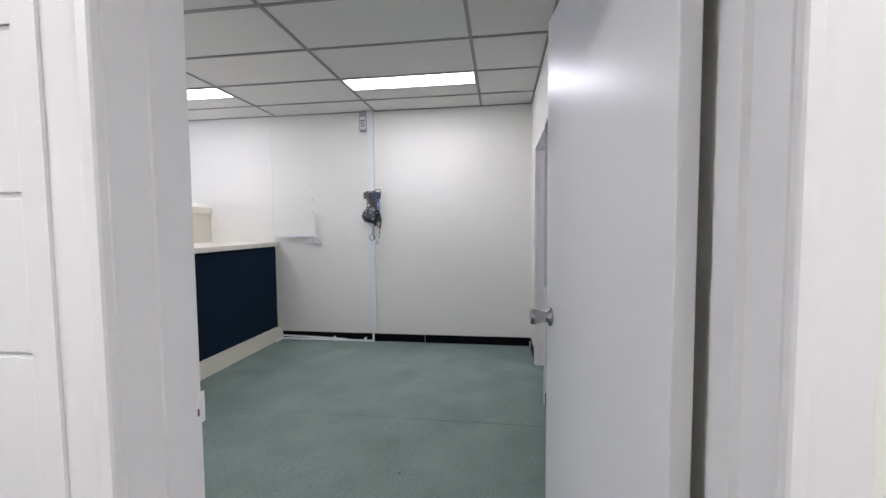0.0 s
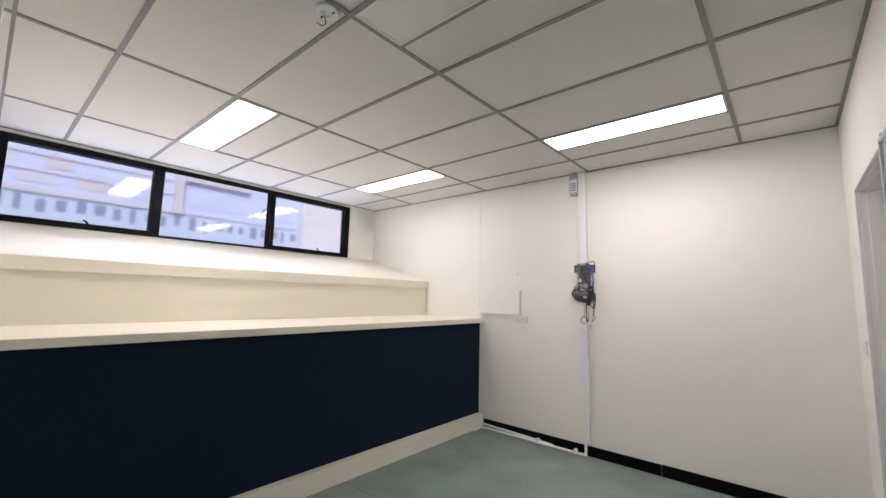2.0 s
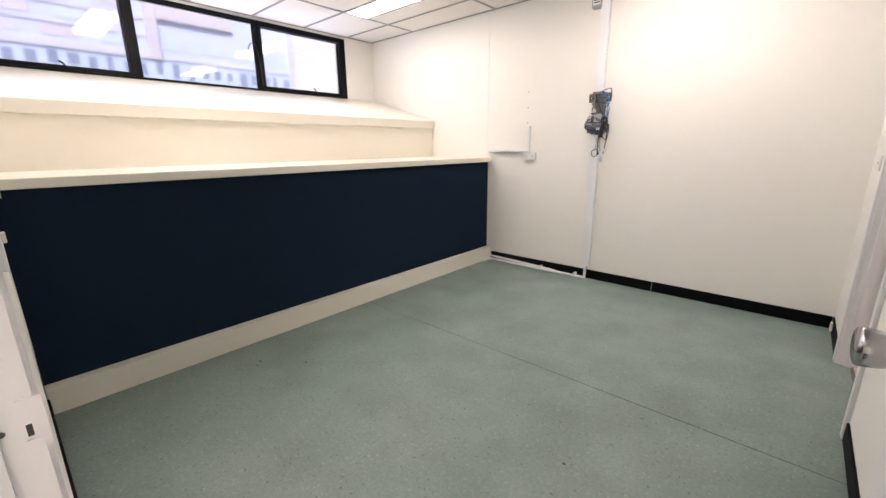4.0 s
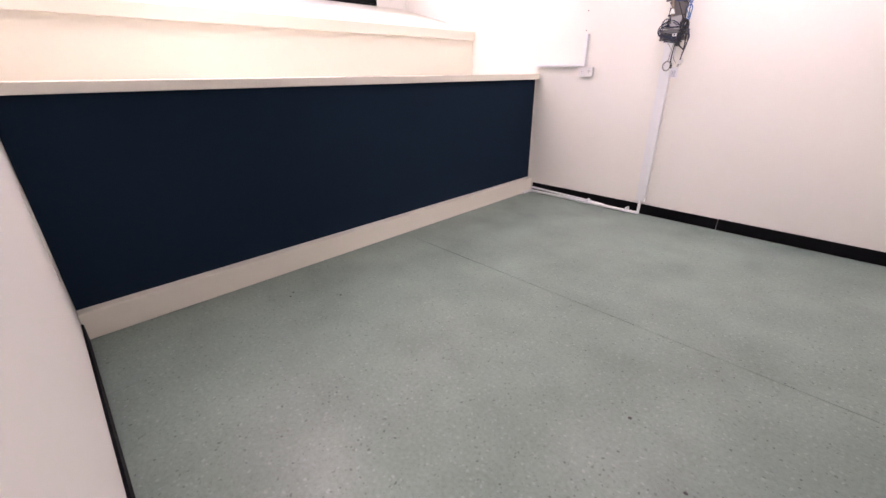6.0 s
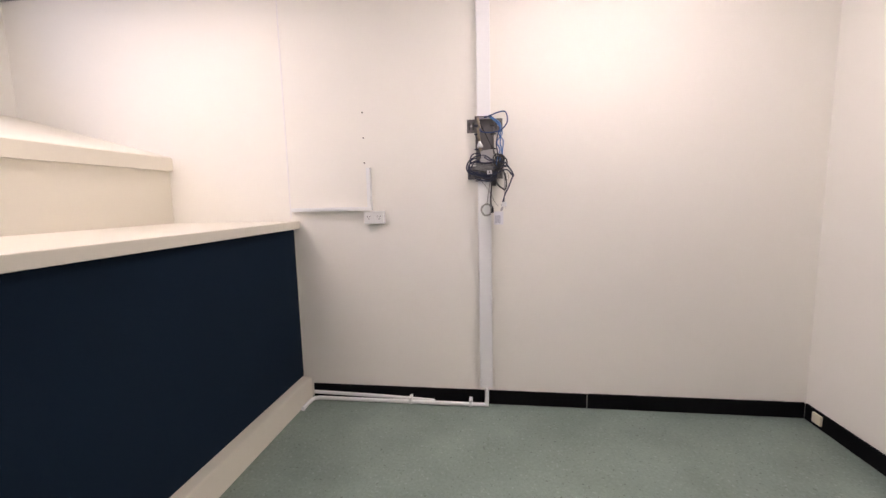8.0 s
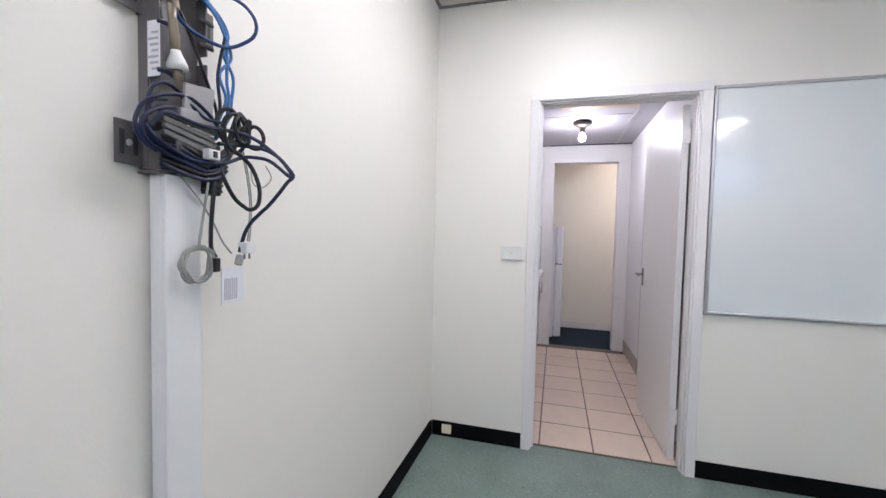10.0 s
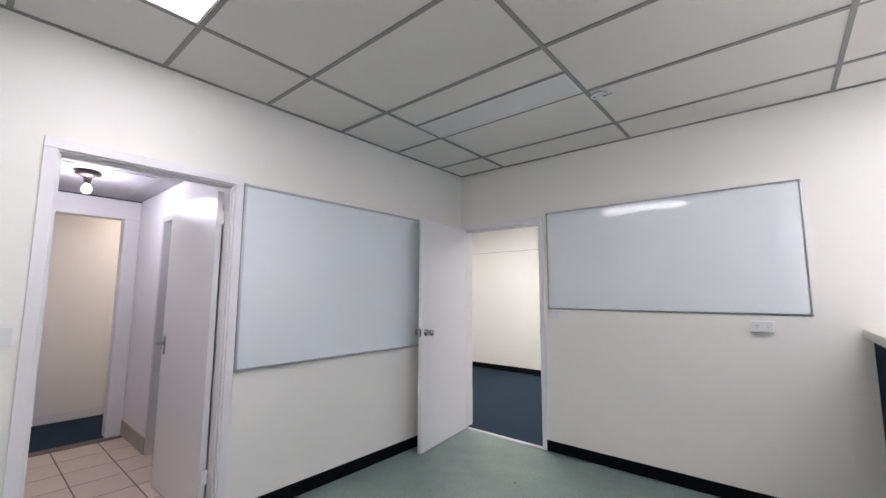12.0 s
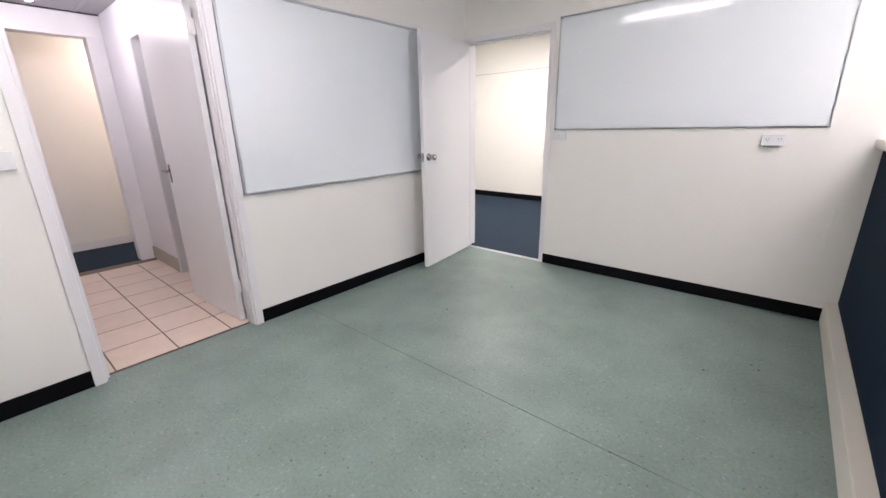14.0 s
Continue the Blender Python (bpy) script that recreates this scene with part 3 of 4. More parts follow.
leaf = thing("hall_door", "open flush white door with chrome knobs", "door", (.471, YS + .006, 0), turn=97.5)
part("leaf", soft_box(.004, .805, -.036, 0, .012, 2.035, .002), M_DOOR, leaf)
knob(leaf, .745, .0, 1, 1.02)
knob(leaf, .745, -.036, -1, 1.02)
part("latch_plate", soft_box(.8045, .8065, -.030, -.006, 0.985, 1.055, .0005), M_CHROME, leaf)
part("latch_bolt", soft_box(.806, .816, -.024, -.012, 1.01, 1.03, .002), M_CHROME, leaf)
for z in (.20, 1.78):
    part("hinge", lathe([(.006, 0), (.006, .09)], (-.003, -.041, z), "z", 12), M_ALU, leaf)

leaf = thing("kitchen_door", "open flush white door with a lever handle", "door", (XEK + .007, EK0 + .007, 0), turn=2.0)
part("leaf", soft_box(.004, .772, 0, .036, .012, 2.012, .002), M_DOOR, leaf)
hd = part("lever_plate", soft_box(.704, .734, .0365, .043, .92, 1.05, .003), M_CHROME, leaf, "chrome lever handle")
part("lever", tube([(.719, .042, 1.005), (.719, .080, 1.005), (.704, .088, 1.005), (.614, .088, 1.003)], .008), M_CHROME, hd)
for z in (.22, 1.80):
    part("hinge", soft_box(-.006, .0035, -.006, .030, z, z + .085, .001), M_TRIM, leaf)

pan = setting("wall_panelling", boxes((-1.60, -.4505, YSO - .006, YSO, .02, 2.05)), M_DOOR, "white board lining with short routed grooves beside the hall doorway", "panelling")
part("edge_strip", boxes((-.492, -.4505, YSO - .0122, YSO - .0062, .02, 2.05)), M_DOOR, pan)
cuts = [.02] + [1.147 + .239 * k for k in range(-4, 4)] + [2.05]
for z0, z1 in zip(cuts, cuts[1:]):
    part("panel", soft_box(-1.60, -.4925, YSO - .012, YSO - .0062, z0 + .0045, z1 - .0045, .002), M_DOOR, pan)


# ---- whiteboards ----
def whiteboard(label, origin, turn, w, h, deep=.02):
    e = thing("whiteboard", label, "whiteboard", origin, "whiteboards", turn)
    part("board", boxes((.006, w - .006, .004, .010, .006, h - .006)), M_WHITEBOARD, e)
    for d in ((0, w, 0, deep, 0, .016), (0, w, 0, deep, h - .016, h), (0, .016, 0, deep, .016, h - .016), (w - .016, w, 0, deep, .016, h - .016)):
        part("frame", soft_box(*d, .004), M_ALU, e, "satin aluminium frame")
    for cx in (0, w):
        for cz in (0, h):
            part("corner_cap", soft_box(cx - .001 if cx == 0 else cx - .019, cx + .019 if cx == 0 else cx + .001, -.0005, deep + .001, cz - .001 if cz == 0 else cz - .019, cz + .019 if cz == 0 else cz + .001, .003), M_GREYP, e)


whiteboard("large blank whiteboard in an aluminium frame behind the open door", (XE - .002, 1.255, .883), 90, 1.801, 1.176)
whiteboard("wide blank whiteboard in an aluminium frame on the hall wall", (-2.209, YS + .002, 1.228), 0, 1.764, .877, .010)


# ---- switches and sockets ----
def wall_plate(name, label, category, origin, turn, w, h, rocker=True, sockets=0, deep=.012):
    """Plate in the x-z plane, standing off towards +y."""
    e = thing(name, label, category, origin, turn=turn)
    part("plate", soft_box(-w / 2, w / 2, .0005, deep, -h / 2, h / 2, .003), M_PLASTIC, e)
    if rocker:
        part("rocker", soft_box(-.009, .009, deep, deep + .004, -.006, .006, .001), M_CREAM if not sockets else M_PLASTIC, e)
    for k in range(sockets):
        cx = (k - (sockets - 1) / 2) * w * .52
        part("socket_slots", boxes((cx - .009, cx - .006, deep, deep + .0008, .002, .011), (cx + .006, cx + .009, deep, deep + .0008, .002, .011), (cx - .0015, cx + .0015, deep, deep + .0008, -.012, -.004)), M_SOCKET, e)
    return e


wall_plate("light_switch", "white light switch beside the kitchen doorway", "switch", (XE, 4.063, 1.168), 90, .122, .080, deep=.022)
wall_plate("power_socket", "white double power socket below the whiteboard", "socket", (-1.956, YS, 1.154), 0, .117, .069, True, 2, .034)
wall_plate("power_socket", "white double power socket beside the cable duct", "socket", (-1.921, YN, 1.177), 180, .124, .076, True, 2, .036)
wall_plate("data_plate", "small white data plate under the whiteboard edge", "socket", (-.496, YS, 1.180), 0, .113, .064, True, 0, .010)
e = wall_plate("floor_socket", "small cream socket block set on the black skirting", "socket", (XE - .010, 4.432, .052), 90, .06, .055, False)
e.children[0].data.materials[0] = M_CREAM
setting("access_panel", soft_box(-2.455, -2.322, YS, YS + .004, .349, .765, .002), M_WALL, "painted-over access panel beside the counter", "panel")

# ---- north wall services ----
def cable_duct(label, z0, z1, back):
    e = thing("cable_duct", label, "duct", (-1.251, YN, z0), "cable ducts")
    part("channel", soft_box(-.0365, .0365, -.038, back, 0, z1 - z0, .002), M_PVC, e)
    part("cover", soft_box(-.038, .038, -.050, -.0382, 0, z1 - z0, .004), M_PVC, e)


cable_duct("white vertical cable duct between rack and ceiling", 1.725, H - .004, -.0005)
cable_duct("white vertical cable duct below the rack", .125, 1.385, -.0105)
e = thing("mini_trunking", "thin white L-shaped surface trunking above the counter end", "duct", (-2.19, YN, 1.232))
part("horizontal_run", soft_box(-.262, .255, -.036, -.0005, -.011, .011, .002), M_PVC, e)
part("vertical_run", soft_box(.232, .254, -.0365, -.0007, .0115, .245, .002), M_PVC, e)
setting("wall_joint", soft_box(-2.478, -2.470, YN - .003, YN, 1.178, H - .004, .001), M_TRIM, "thin cover strip on a wall joint", "trim")
for z in (1.805, 1.657, 1.508):
    solid("screw_hole", lathe([(.005, 0), (.0045, -.0015)], (-1.977, YN - .0003, z), "y", 10), M_SOCKET, "small dark screw hole in the wall", "hole", "screw holes")
e = thing("ceiling_sounder", "grey sounder box at the top of the duct", "alarm", (-1.325, YN, 2.415))
part("case", soft_box(-.043, .043, -.060, -.0005, 0, .215, .008), M_GREYP, e)
part("cover", soft_box(-.030, .034, -.066, -.0601, .02, .15, .004), M_PVC, e)
part("grille", boxes(*[(-.022, .026, -.068, -.0661, .035 + k * .018, .043 + k * .018) for k in range(5)]), M_SOCKET, e)
part("bracket", boxes((-.01, .02, -.045, -.02, .215, .233)), M_SOCKET, e)
e = thing("pipe_run", "painted conduit pipes along the foot of the wall", "pipe", (-1.25, YN, 0))
part("pipe", tube([(0, -.045, .124), (0, -.045, .05), (-.005, -.045, .022), (-.03, -.046, .014), (-.4, -.048, .0135), (-.8, -.05, .0135), (-1.04, -.05, .0135), (-1.10, -.056, .0135), (-1.124, -.09, .0135), (-1.126, -.20, .0135)], .0125, 10), M_PVC, e)
part("pipe", tube([(-.33, -.024, .014), (-.45, -.024, .020), (-.7, -.024, .030), (-.95, -.024, .036), (-1.13, -.024, .040)], .011, 10), M_PVC, e)
for x in (-.10, -.48):
    part("saddle_clip", soft_box(x - .010, x + .010, -.062, -.0105, .001, .045, .003), M_PVC, e)

# ---- rack with cables on the north wall ----
RX, RY, RZ = -1.244, YN, 1.362      # foot of the rack on the wall
OUT = 0.34                         # depth of the shallow rack, as a share of a full-depth one


def splay(x, out, z):
    """A place from the rack's foot: right, out from the wall, up; what hangs further out also spreads further."""
    s = 1.034 + .5 * out
    side = (x + .517) * s - .534
    far = max(0, side - .10)
    return RX + side - .65 * far, RY - .004 - .55 * out - .46 * far, RZ + (z + .046) * s - .080 - .12 * far


rack = thing("wall_rack", "bent galvanised steel wall rack, flange slots painted on as dark slips", "rack", (RX, RY, RZ))
rack.matrix_world = pose(RX - .003, RY, RZ - .020) @ Matrix.Diagonal((.86, OUT, 1.04, 1))
part("back_plate", soft_box(-.055, .055, -.072, -.066, .045, .375, .001), M_GALV, rack)
for sx, front, cuts_z in ((-1, -.150, ((.040, .105), (.120, .180), (.195, .255), (.270, .375))), (1, -.140, ((.040, .100), (.116, .176), (.192, .252), (.268, .375)))):
    xa, xb = (-.060, -.055) if sx < 0 else (.055, .060)
    side = part("side_plate", soft_box(xa, xb, -.066, -.002, .040, .375, .001), M_GALV, rack)
    for a, b in cuts_z:
        part("tab", soft_box(xa, xb, front, -.0662, a, b, .001), M_GALV, side)
part("top_plate", soft_box(-.064, .052, -.165, -.002, .3755, .380, .001), M_SOCKET, rack, "dark top plate")
part("bottom_shelf", soft_box(-.064, .075, -.150, -.002, .033, .038, .001), M_GALV, rack)
for sx in (-1, 1):
    for z0 in (.300, .045):
        x0, x1 = (.0605, .118) if sx > 0 else (-.118, -.0605)
        f = part("flange", soft_box(x0, x1, -.034, -.030, z0, z0 + .072, .002), M_GALV, rack)
        inner = x0 if sx > 0 else x1
        part("web", soft_box(min(inner, inner + .003 * sx), max(inner, inner + .003 * sx), -.0298, -.002, z0, z0 + .072, .001), M_GALV, f)
        # nothing is cut: thin dark slips on the plate paint the slots' shade
        for a, b in ((x0 + .010, x0 + .020), (x1 - .020, x1 - .010)):
            part("slot", soft_box(a, b, -.0346, -.0341, z0 + .016, z0 + .056, .0002), M_SOCKET, f)
        part("bolt", lathe([(.006, 0), (.006, -.005), (.003, -.006)], ((x0 + x1) / 2, -.034, z0 + .036), "y", 8), M_ALU, f)
for z in (.14, .205, .285, .33):
    part("cable_hook", tube([(-.030, -.145, z), (-.050, -.165, z), (-.063, -.158, z), (-.062, -.148, z)], .004), M_NAVYCABLE, rack)
    part("cable_hook", tube([(.040, -.135, z), (.062, -.155, z), (.072, -.145, z), (.060, -.138, z)], .004), M_SOCKET, rack)
part("asset_label", boxes((-.0612, -.0602, -.155, -.072, .196, .288)), M_PAPER, rack, "white paper label")
part("label_print", boxes(*[(-.0616, -.0613, -.145, -.100 + .012 * (k % 3), .206 + k * .010, .210 + k * .010) for k in range(7)]), M_INK, rack)

sw = thing("network_switch", "grey network switch lying on the rack shelf", "switch", (0, 0, 0), turn=0)
sw.matrix_world = pose(*splay(-.005, 0.074, .082), 6, -6, 2) @ Matrix.Diagonal((.86, .5, 1, 1))
part("case", soft_box(-.060, .058, -.040, .040, 0, .026, .003), M_DARKP, sw)
part("vents", boxes(*[(-.054 + k * .012, -.050 + k * .012, -.0415, -.0401, .006, .018) for k in range(9)]), M_SOCKET, sw)
part("lid", soft_box(-.056, .054, -.036, .036, .0265, .031, .002), M_DARKP, sw)
md = thing("modem", "pale grey modem lying on the network switch", "modem")
md.matrix_world = pose(*splay(-.010, 0.074, .124), 10, -3, -4) @ Matrix.Diagonal((.86, .5, 1, 1))
part("case", soft_box(-.040, .040, -.040, .028, 0, .040, .005), M_GREYP, md)
part("ports", boxes(*[(-.036 + k * .019, -.025 + k * .019, -.0412, -.0401, .008, .020) for k in range(4)]), M_SOCKET, md)
pb = thing("power_adapter", "black power adapter hanging beside the switch", "adapter")
pb.matrix_world = pose(*splay(.018, 0.095, .018), 4, 6, 10)
part("case", soft_box(-.014, .014, -.016, .016, -.004, .060, .005), M_BLACKCABLE, pb)
part("rib", boxes(*[(-.0146, .0146, -.0166, .0166, .004 + k * .012, .008 + k * .012) for k in range(4)]), M_SOCKET, pb)


def cable(label, pts, r, material, group="loose cables"):
    """A cable through places given from the rack's foot: right, out from the wall, up; loose loops lean further out."""
    bent = []
    for x, y, z in pts:
        if z < .2 and y > .155:
            d = .03 * min(1, max(0, (x + .03) / .08)) + .03 * min(1, max(0, (x - .05) / .15))
            x, y, z = x - .63 * d, y + d / .64, (z + .06) * (1 - d / .65) - .06
        bent.append(splay(x, y * .64, z))
    return solid("cable", tube(bent, r), material, label, "cable", group)


def coil_points(cx, cy, cz, r, turns, wob=.004, tilt=0.0):
    out = []
    for k in range(int(turns * 10) + 1):
        a = 2 * math.pi * k / 10
        rr = r + wob * math.sin(k * 1.7)
        out.append((cx + rr * math.cos(a), cy + .012 * math.sin(k * .9) + tilt * rr * math.sin(a), cz + rr * 1.05 * math.sin(a)))
    return out


navy, black = "navy network cable tangled on the rack", "black power cable looped on the rack"
cable("blue network cable looping out of the rack", [(-.03, .10, .372), (-.008, .16, .370), (.035, .172, .384), (.085, .175, .388), (.122, .175, .370), (.128, .175, .345), (.105, .172, .322), (.047, .17, .293), (-.012, .17, .287), (-.047, .165, .297), (-.052, .14, .330)], .0036, M_DEEPBLUE)
for k, (dx, dz) in enumerate(((0, 0), (.012, -.01), (.022, .006))):
    cable("light blue network cable hanging down the rack side", [(.000 + dx * .5, .13, .372), (.030 + dx * .6, .150, .345), (.049 + dx * .4, .155, .318), (.064 - dx * .8, .157, .280), (.036 + dx * 1.5, .157, .240 + dz), (.052 + dx * .6, .157, .200), (.040 + dx, .150, .160 + dz), (.035, .14, .120)], .0032, M_BLUECABLE)
cable(navy, [(.010, .12, .372), (.040, .15, .345), (.052, .152, .320), (.040, .154, .270), (.034, .154, .230), (.040, .152, .180), (.036, .14, .130)], .0034, M_NAVYCABLE)
cable("dark cable lying diagonally in the rack", [(-.050, .10, .370), (-.040, .13, .330), (-.020, .15, .280), (.010, .155, .215), (.030, .155, .170), (.040, .14, .130)], .0032, M_BLACKCABLE)
cable("beige power lead clipped inside the rack", [(-.050, .09, .378), (-.058, .14, .362), (-.055, .152, .335), (-.052, .156, .312)], .0070, M_BEIGECABLE)
pl = thing("power_plug", "white moulded plug on a taped beige lead", "plug")
pl.matrix_world = pose(*splay(-.051, .102, .214), 0, -6, 0)
part("body", lathe([(.0075, .034), (.010, .026), (.017, .010), (.0175, .0), (.0, .0)], (0, 0, 0), "z", 16), M_PLASTIC, pl)
part("strain_relief", lathe([(.0070, .034), (.0085, .056), (.0068, .085), (.0080, .110)], (0, 0, 0), "z", 14), M_BEIGECABLE, pl)
part("socket_end", lathe([(.009, -.0005), (.0085, -.014), (.005, -.016), (.0045, -.034)], (0, 0, 0), "z", 12), M_BEIGECABLE, pl)
cable(navy, [(-.030, .150, .165), (-.050, .165, .178), (-.078, .172, .184), (-.098, .172, .172), (-.104, .165, .150), (-.095, .15, .130)], .0034, M_NAVYCABLE)
cable(navy, [(.030, .165, .140), (-.005, .180, .160), (-.040, .182, .172), (-.080, .178, .165), (-.110, .172, .146), (-.122, .168, .124), (-.124, .166, .104), (-.112, .165, .084), (-.090, .165, .074)], .0036, M_NAVYCABLE)
cable(navy, [(-.060, .170, .150), (-.090, .172, .140), (-.112, .170, .122), (-.116, .168, .100), (-.100, .170, .082), (-.060, .178, .066), (-.010, .184, .052)], .0034, M_NAVYCABLE)
cable(navy, [(-.070, .16, .160), (-.100, .165, .148), (-.108, .165, .115), (-.098, .165, .090), (-.070, .172, .080), (-.040, .178, .072), (.000, .178, .060)], .0034, M_NAVYCABLE)
cable(navy, [(-.055, .165, .176), (-.030, .176, .160), (-.005, .178, .148), (.030, .18, .150)], .0032, M_NAVYCABLE)
cable("long navy network cable looping out to one side", [(-.100, .165, .110), (-.092, .178, .128), (-.079, .186, .136), (-.022, .192, .131), (.058, .194, .140), (.100, .194, .138), (.137, .192, .129), (.175, .188, .115), (.200, .184, .101), (.216, .180, .088), (.209, .180, .084), (.153, .182, .104), (.110, .184, .103), (.071, .188, .095), (.030, .192, .076), (-.006, .194, .068), (-.040, .192, .068), (-.065, .188, .076), (-.100, .180, .094), (-.111, .172, .110)], .0038, M_NAVYCABLE)
cable("navy network cable hanging to a small plug", [(.020, .180, .110), (.071, .190, .118), (.120, .190, .124), (.170, .186, .118), (.212, .182, .096), (.221, .180, .085), (.203, .180, .070), (.178, .180, .042), (.150, .180, .013), (.122, .180, -.010), (.098, .180, -.032), (.080, .180, -.058), (.068, .180, -.093)], .0040, M_NAVYCABLE)
random.seed(5)
for k in range(6):
    z0 = .085 - .008 * k
    cable(navy if k % 2 else black, [(-.085 + .012 * random.random(), .150, z0 + .012), (-.050, .172, z0 + .008 * random.random()), (-.010, .180, z0 - .006), (.020, .178, z0 + .006 * random.random()), (.045, .165, z0 + .020)], .0040, M_NAVYCABLE if k % 2 else M_BLACKCABLE)
random.seed(11)
for k, (cx, cz, ra, rb) in enumerate(((.046, .150, .022, .030), (.056, .138, .026, .034), (.068, .148, .018, .026))):
    ring = [(cx + (ra + .003 * random.random()) * math.cos(a * .72 + 2 * k), .174 + .009 * k + .006 * math.sin(a), cz + (rb + .003 * random.random()) * math.sin(a * .72 + 2 * k)) for a in range(10 + 2 * k)]
    cable(black, ring + [(.045, .17, .110 - .012 * k), (.030, .16, .080)], .0042, M_BLACKCABLE)
cable(black, [(.040, .17, .100), (.058, .185, .170), (.070, .188, .176), (.080, .186, .150), (.078, .186, .132), (.096, .186, .120), (.120, .186, .124), (.131, .186, .144), (.122, .186, .160), (.102, .186, .163), (.084, .184, .148), (.062, .18, .118)], .0040, M_BLACKCABLE)
cable(black, [(.022, .165, .090), (.030, .182, .049), (.053, .184, .014), (.075, .184, -.001), (.095, .184, -.005), (.116, .184, .008), (.121, .184, .036), (.112, .184, .062), (.092, .184, .086), (.064, .184, .100), (.040, .175, .112)], .0042, M_BLACKCABLE)
cable("black lead hanging to a plug", [(.018, .165, .060), (.012, .178, .030), (.006, .180, -.024), (.004, .180, -.060), (.006, .178, -.085), (.016, .176, -.100)], .0042, M_BLACKCABLE)
cable("thin grey lead hanging from the rack", [(-.070, .150, .060), (-.045, .165, .036), (-.015, .172, .002), (.010, .176, -.035), (.030, .178, -.072), (.050, .178, -.095)], .0018, M_GREYCABLE)
cable("thin grey lead hanging from the rack", [(.008, .165, .060), (.000, .172, .020), (-.010, .174, -.030), (-.018, .174, -.078)], .0028, M_GREYCABLE)
cable("thin green earth wire curled at its end", [(.098, .178, .085), (.105, .18, .050), (.130, .18, .046), (.150, .18, .060), (.156, .18, .074), (.140, .18, .092)], .0013, M_KSKIRT)
for dx in (0, .005):
    cable("thin white lead with a small plug", [(.078 + dx, .17, .110), (.088 + dx, .178, .060), (.096 + dx, .178, .010), (.094 + dx, .178, -.040), (.090 + dx, .178, -.070)], .0014, M_GREYCABLE)
cable("coiled grey network lead hanging below the rack", coil_points(-.020, .172, -.111, .029, 4.3, .003, .2), .0026, M_GREYCABLE)
for k in range(4):
    b = thing("ribbed_cable", "grey ribbed flat cable lying across the switch", "cable", (0, 0, 0), "ribbed cables")
    b.matrix_world = pose(*splay(-.036, .114 - .003 * (k % 2), .131 - .0115 * k), 0, 7 + 1.5 * k, 0)
    part("core", soft_box(-.054, .056, -.004, .004, -.0036, .0036, .002), M_DARKP, b)
    part("ribs", boxes(*[(-.052 + q * .0036, -.0496 + q * .0036, -.0048, .0046, -.0042, .0042) for q in range(30)]), M_RIB, b)
sl = thing("plastic_sleeve", "crumpled grey plastic sleeve behind the cables", "sleeve")
sl.matrix_world = pose(*splay(-.010, .100, .150), 12, -8, 4)
part("sheet", soft_box(-.036, .034, -.003, .003, -.02, .055, .002), M_GREYP, sl)
e = thing("mains_plug", "small white plug on a thin lead", "plug", splay(.066, 0.150, -.098))
part("body", soft_box(-.014, .014, -.012, .012, .006, .030, .004), M_PLASTIC, e)
part("pins", boxes((-.008, -.006, -.002, .002, -.006, .006), (.006, .008, -.002, .002, -.006, .006)), M_CHROME, e)
e = thing("data_plug", "clear network plug on a navy cable", "plug")
e.matrix_world = pose(*splay(.044, .147, -.116), 0, 20, 0)
part("body", soft_box(-.006, .006, -.006, .006, 0, .022, .002), M_GREYP, e)
e = thing("data_plug", "black and white plugs bunched in the cables", "plug", splay(-.012, 0.142, .072))
part("body", soft_box(-.014, .014, -.008, .008, 0, .020, .003), M_PLASTIC, e)
part("clip", soft_box(-.004, .004, -.011, -.008, .004, .016, .001), M_SOCKET, e)
e = thing("connector", "black connector on the hanging lead", "plug", splay(.004, 0.130, -.126))
part("body", soft_box(-.007, .007, -.007, .007, 0, .028, .003), M_BLACKCABLE, e)
e = thing("paper_tag", "white printed paper tag hanging on a lead", "tag", splay(.032, 0.146, -.186), turn=-8)
part("card", soft_box(-.026, .026, -.001, .001, .0, .074, .0004), M_PAPER, e)
part("print", boxes(*[(-.020 + k * .0045, -.0175 + k * .0045, -.0014, -.0011, .008, .052) for k in range(7)]), M_INK, e)

# broken detector base on the ceiling, small marks
e = thing("detector_base", "broken white detector base with loose wires on the ceiling", "detector", (-1.254, 1.650, H - .002))
part("base", lathe([(.050, 0), (.050, -.010), (.044, -.014), (.020, -.014), (.018, -.006), (.0, -.006)], (0, 0, .0), "z", 20), M_PLASTIC, e)
for d in ((-.042, -.030, -.008, .000, -.019, -.0142), (.020, .034, .012, .018, -.019, -.0142)):
    part("clip", soft_box(*d, .002), M_SOCKET, e)
part("wire", tube([(-.02, 0, -.014), (-.04, .02, -.03), (-.07, .02, -.028), (-.08, .0, -.018)], .002), M_SOCKET, e)
for x, y, r in ((-.488, 1.464, .009), (-2.127, 1.67, .008), (-2.093, 1.636, .007), (-.339, 2.122, .008), (-.10, 1.95, .007), (-1.9, 1.85, .008), (.05, 1.22, .006)):
    solid("floor_chip", lathe([(r, .0005), (r * .7, .0016)], (x, y, 0), "z", 7), M_SOCKET, "tiny dark chip on the vinyl floor", "mark", "floor chips")

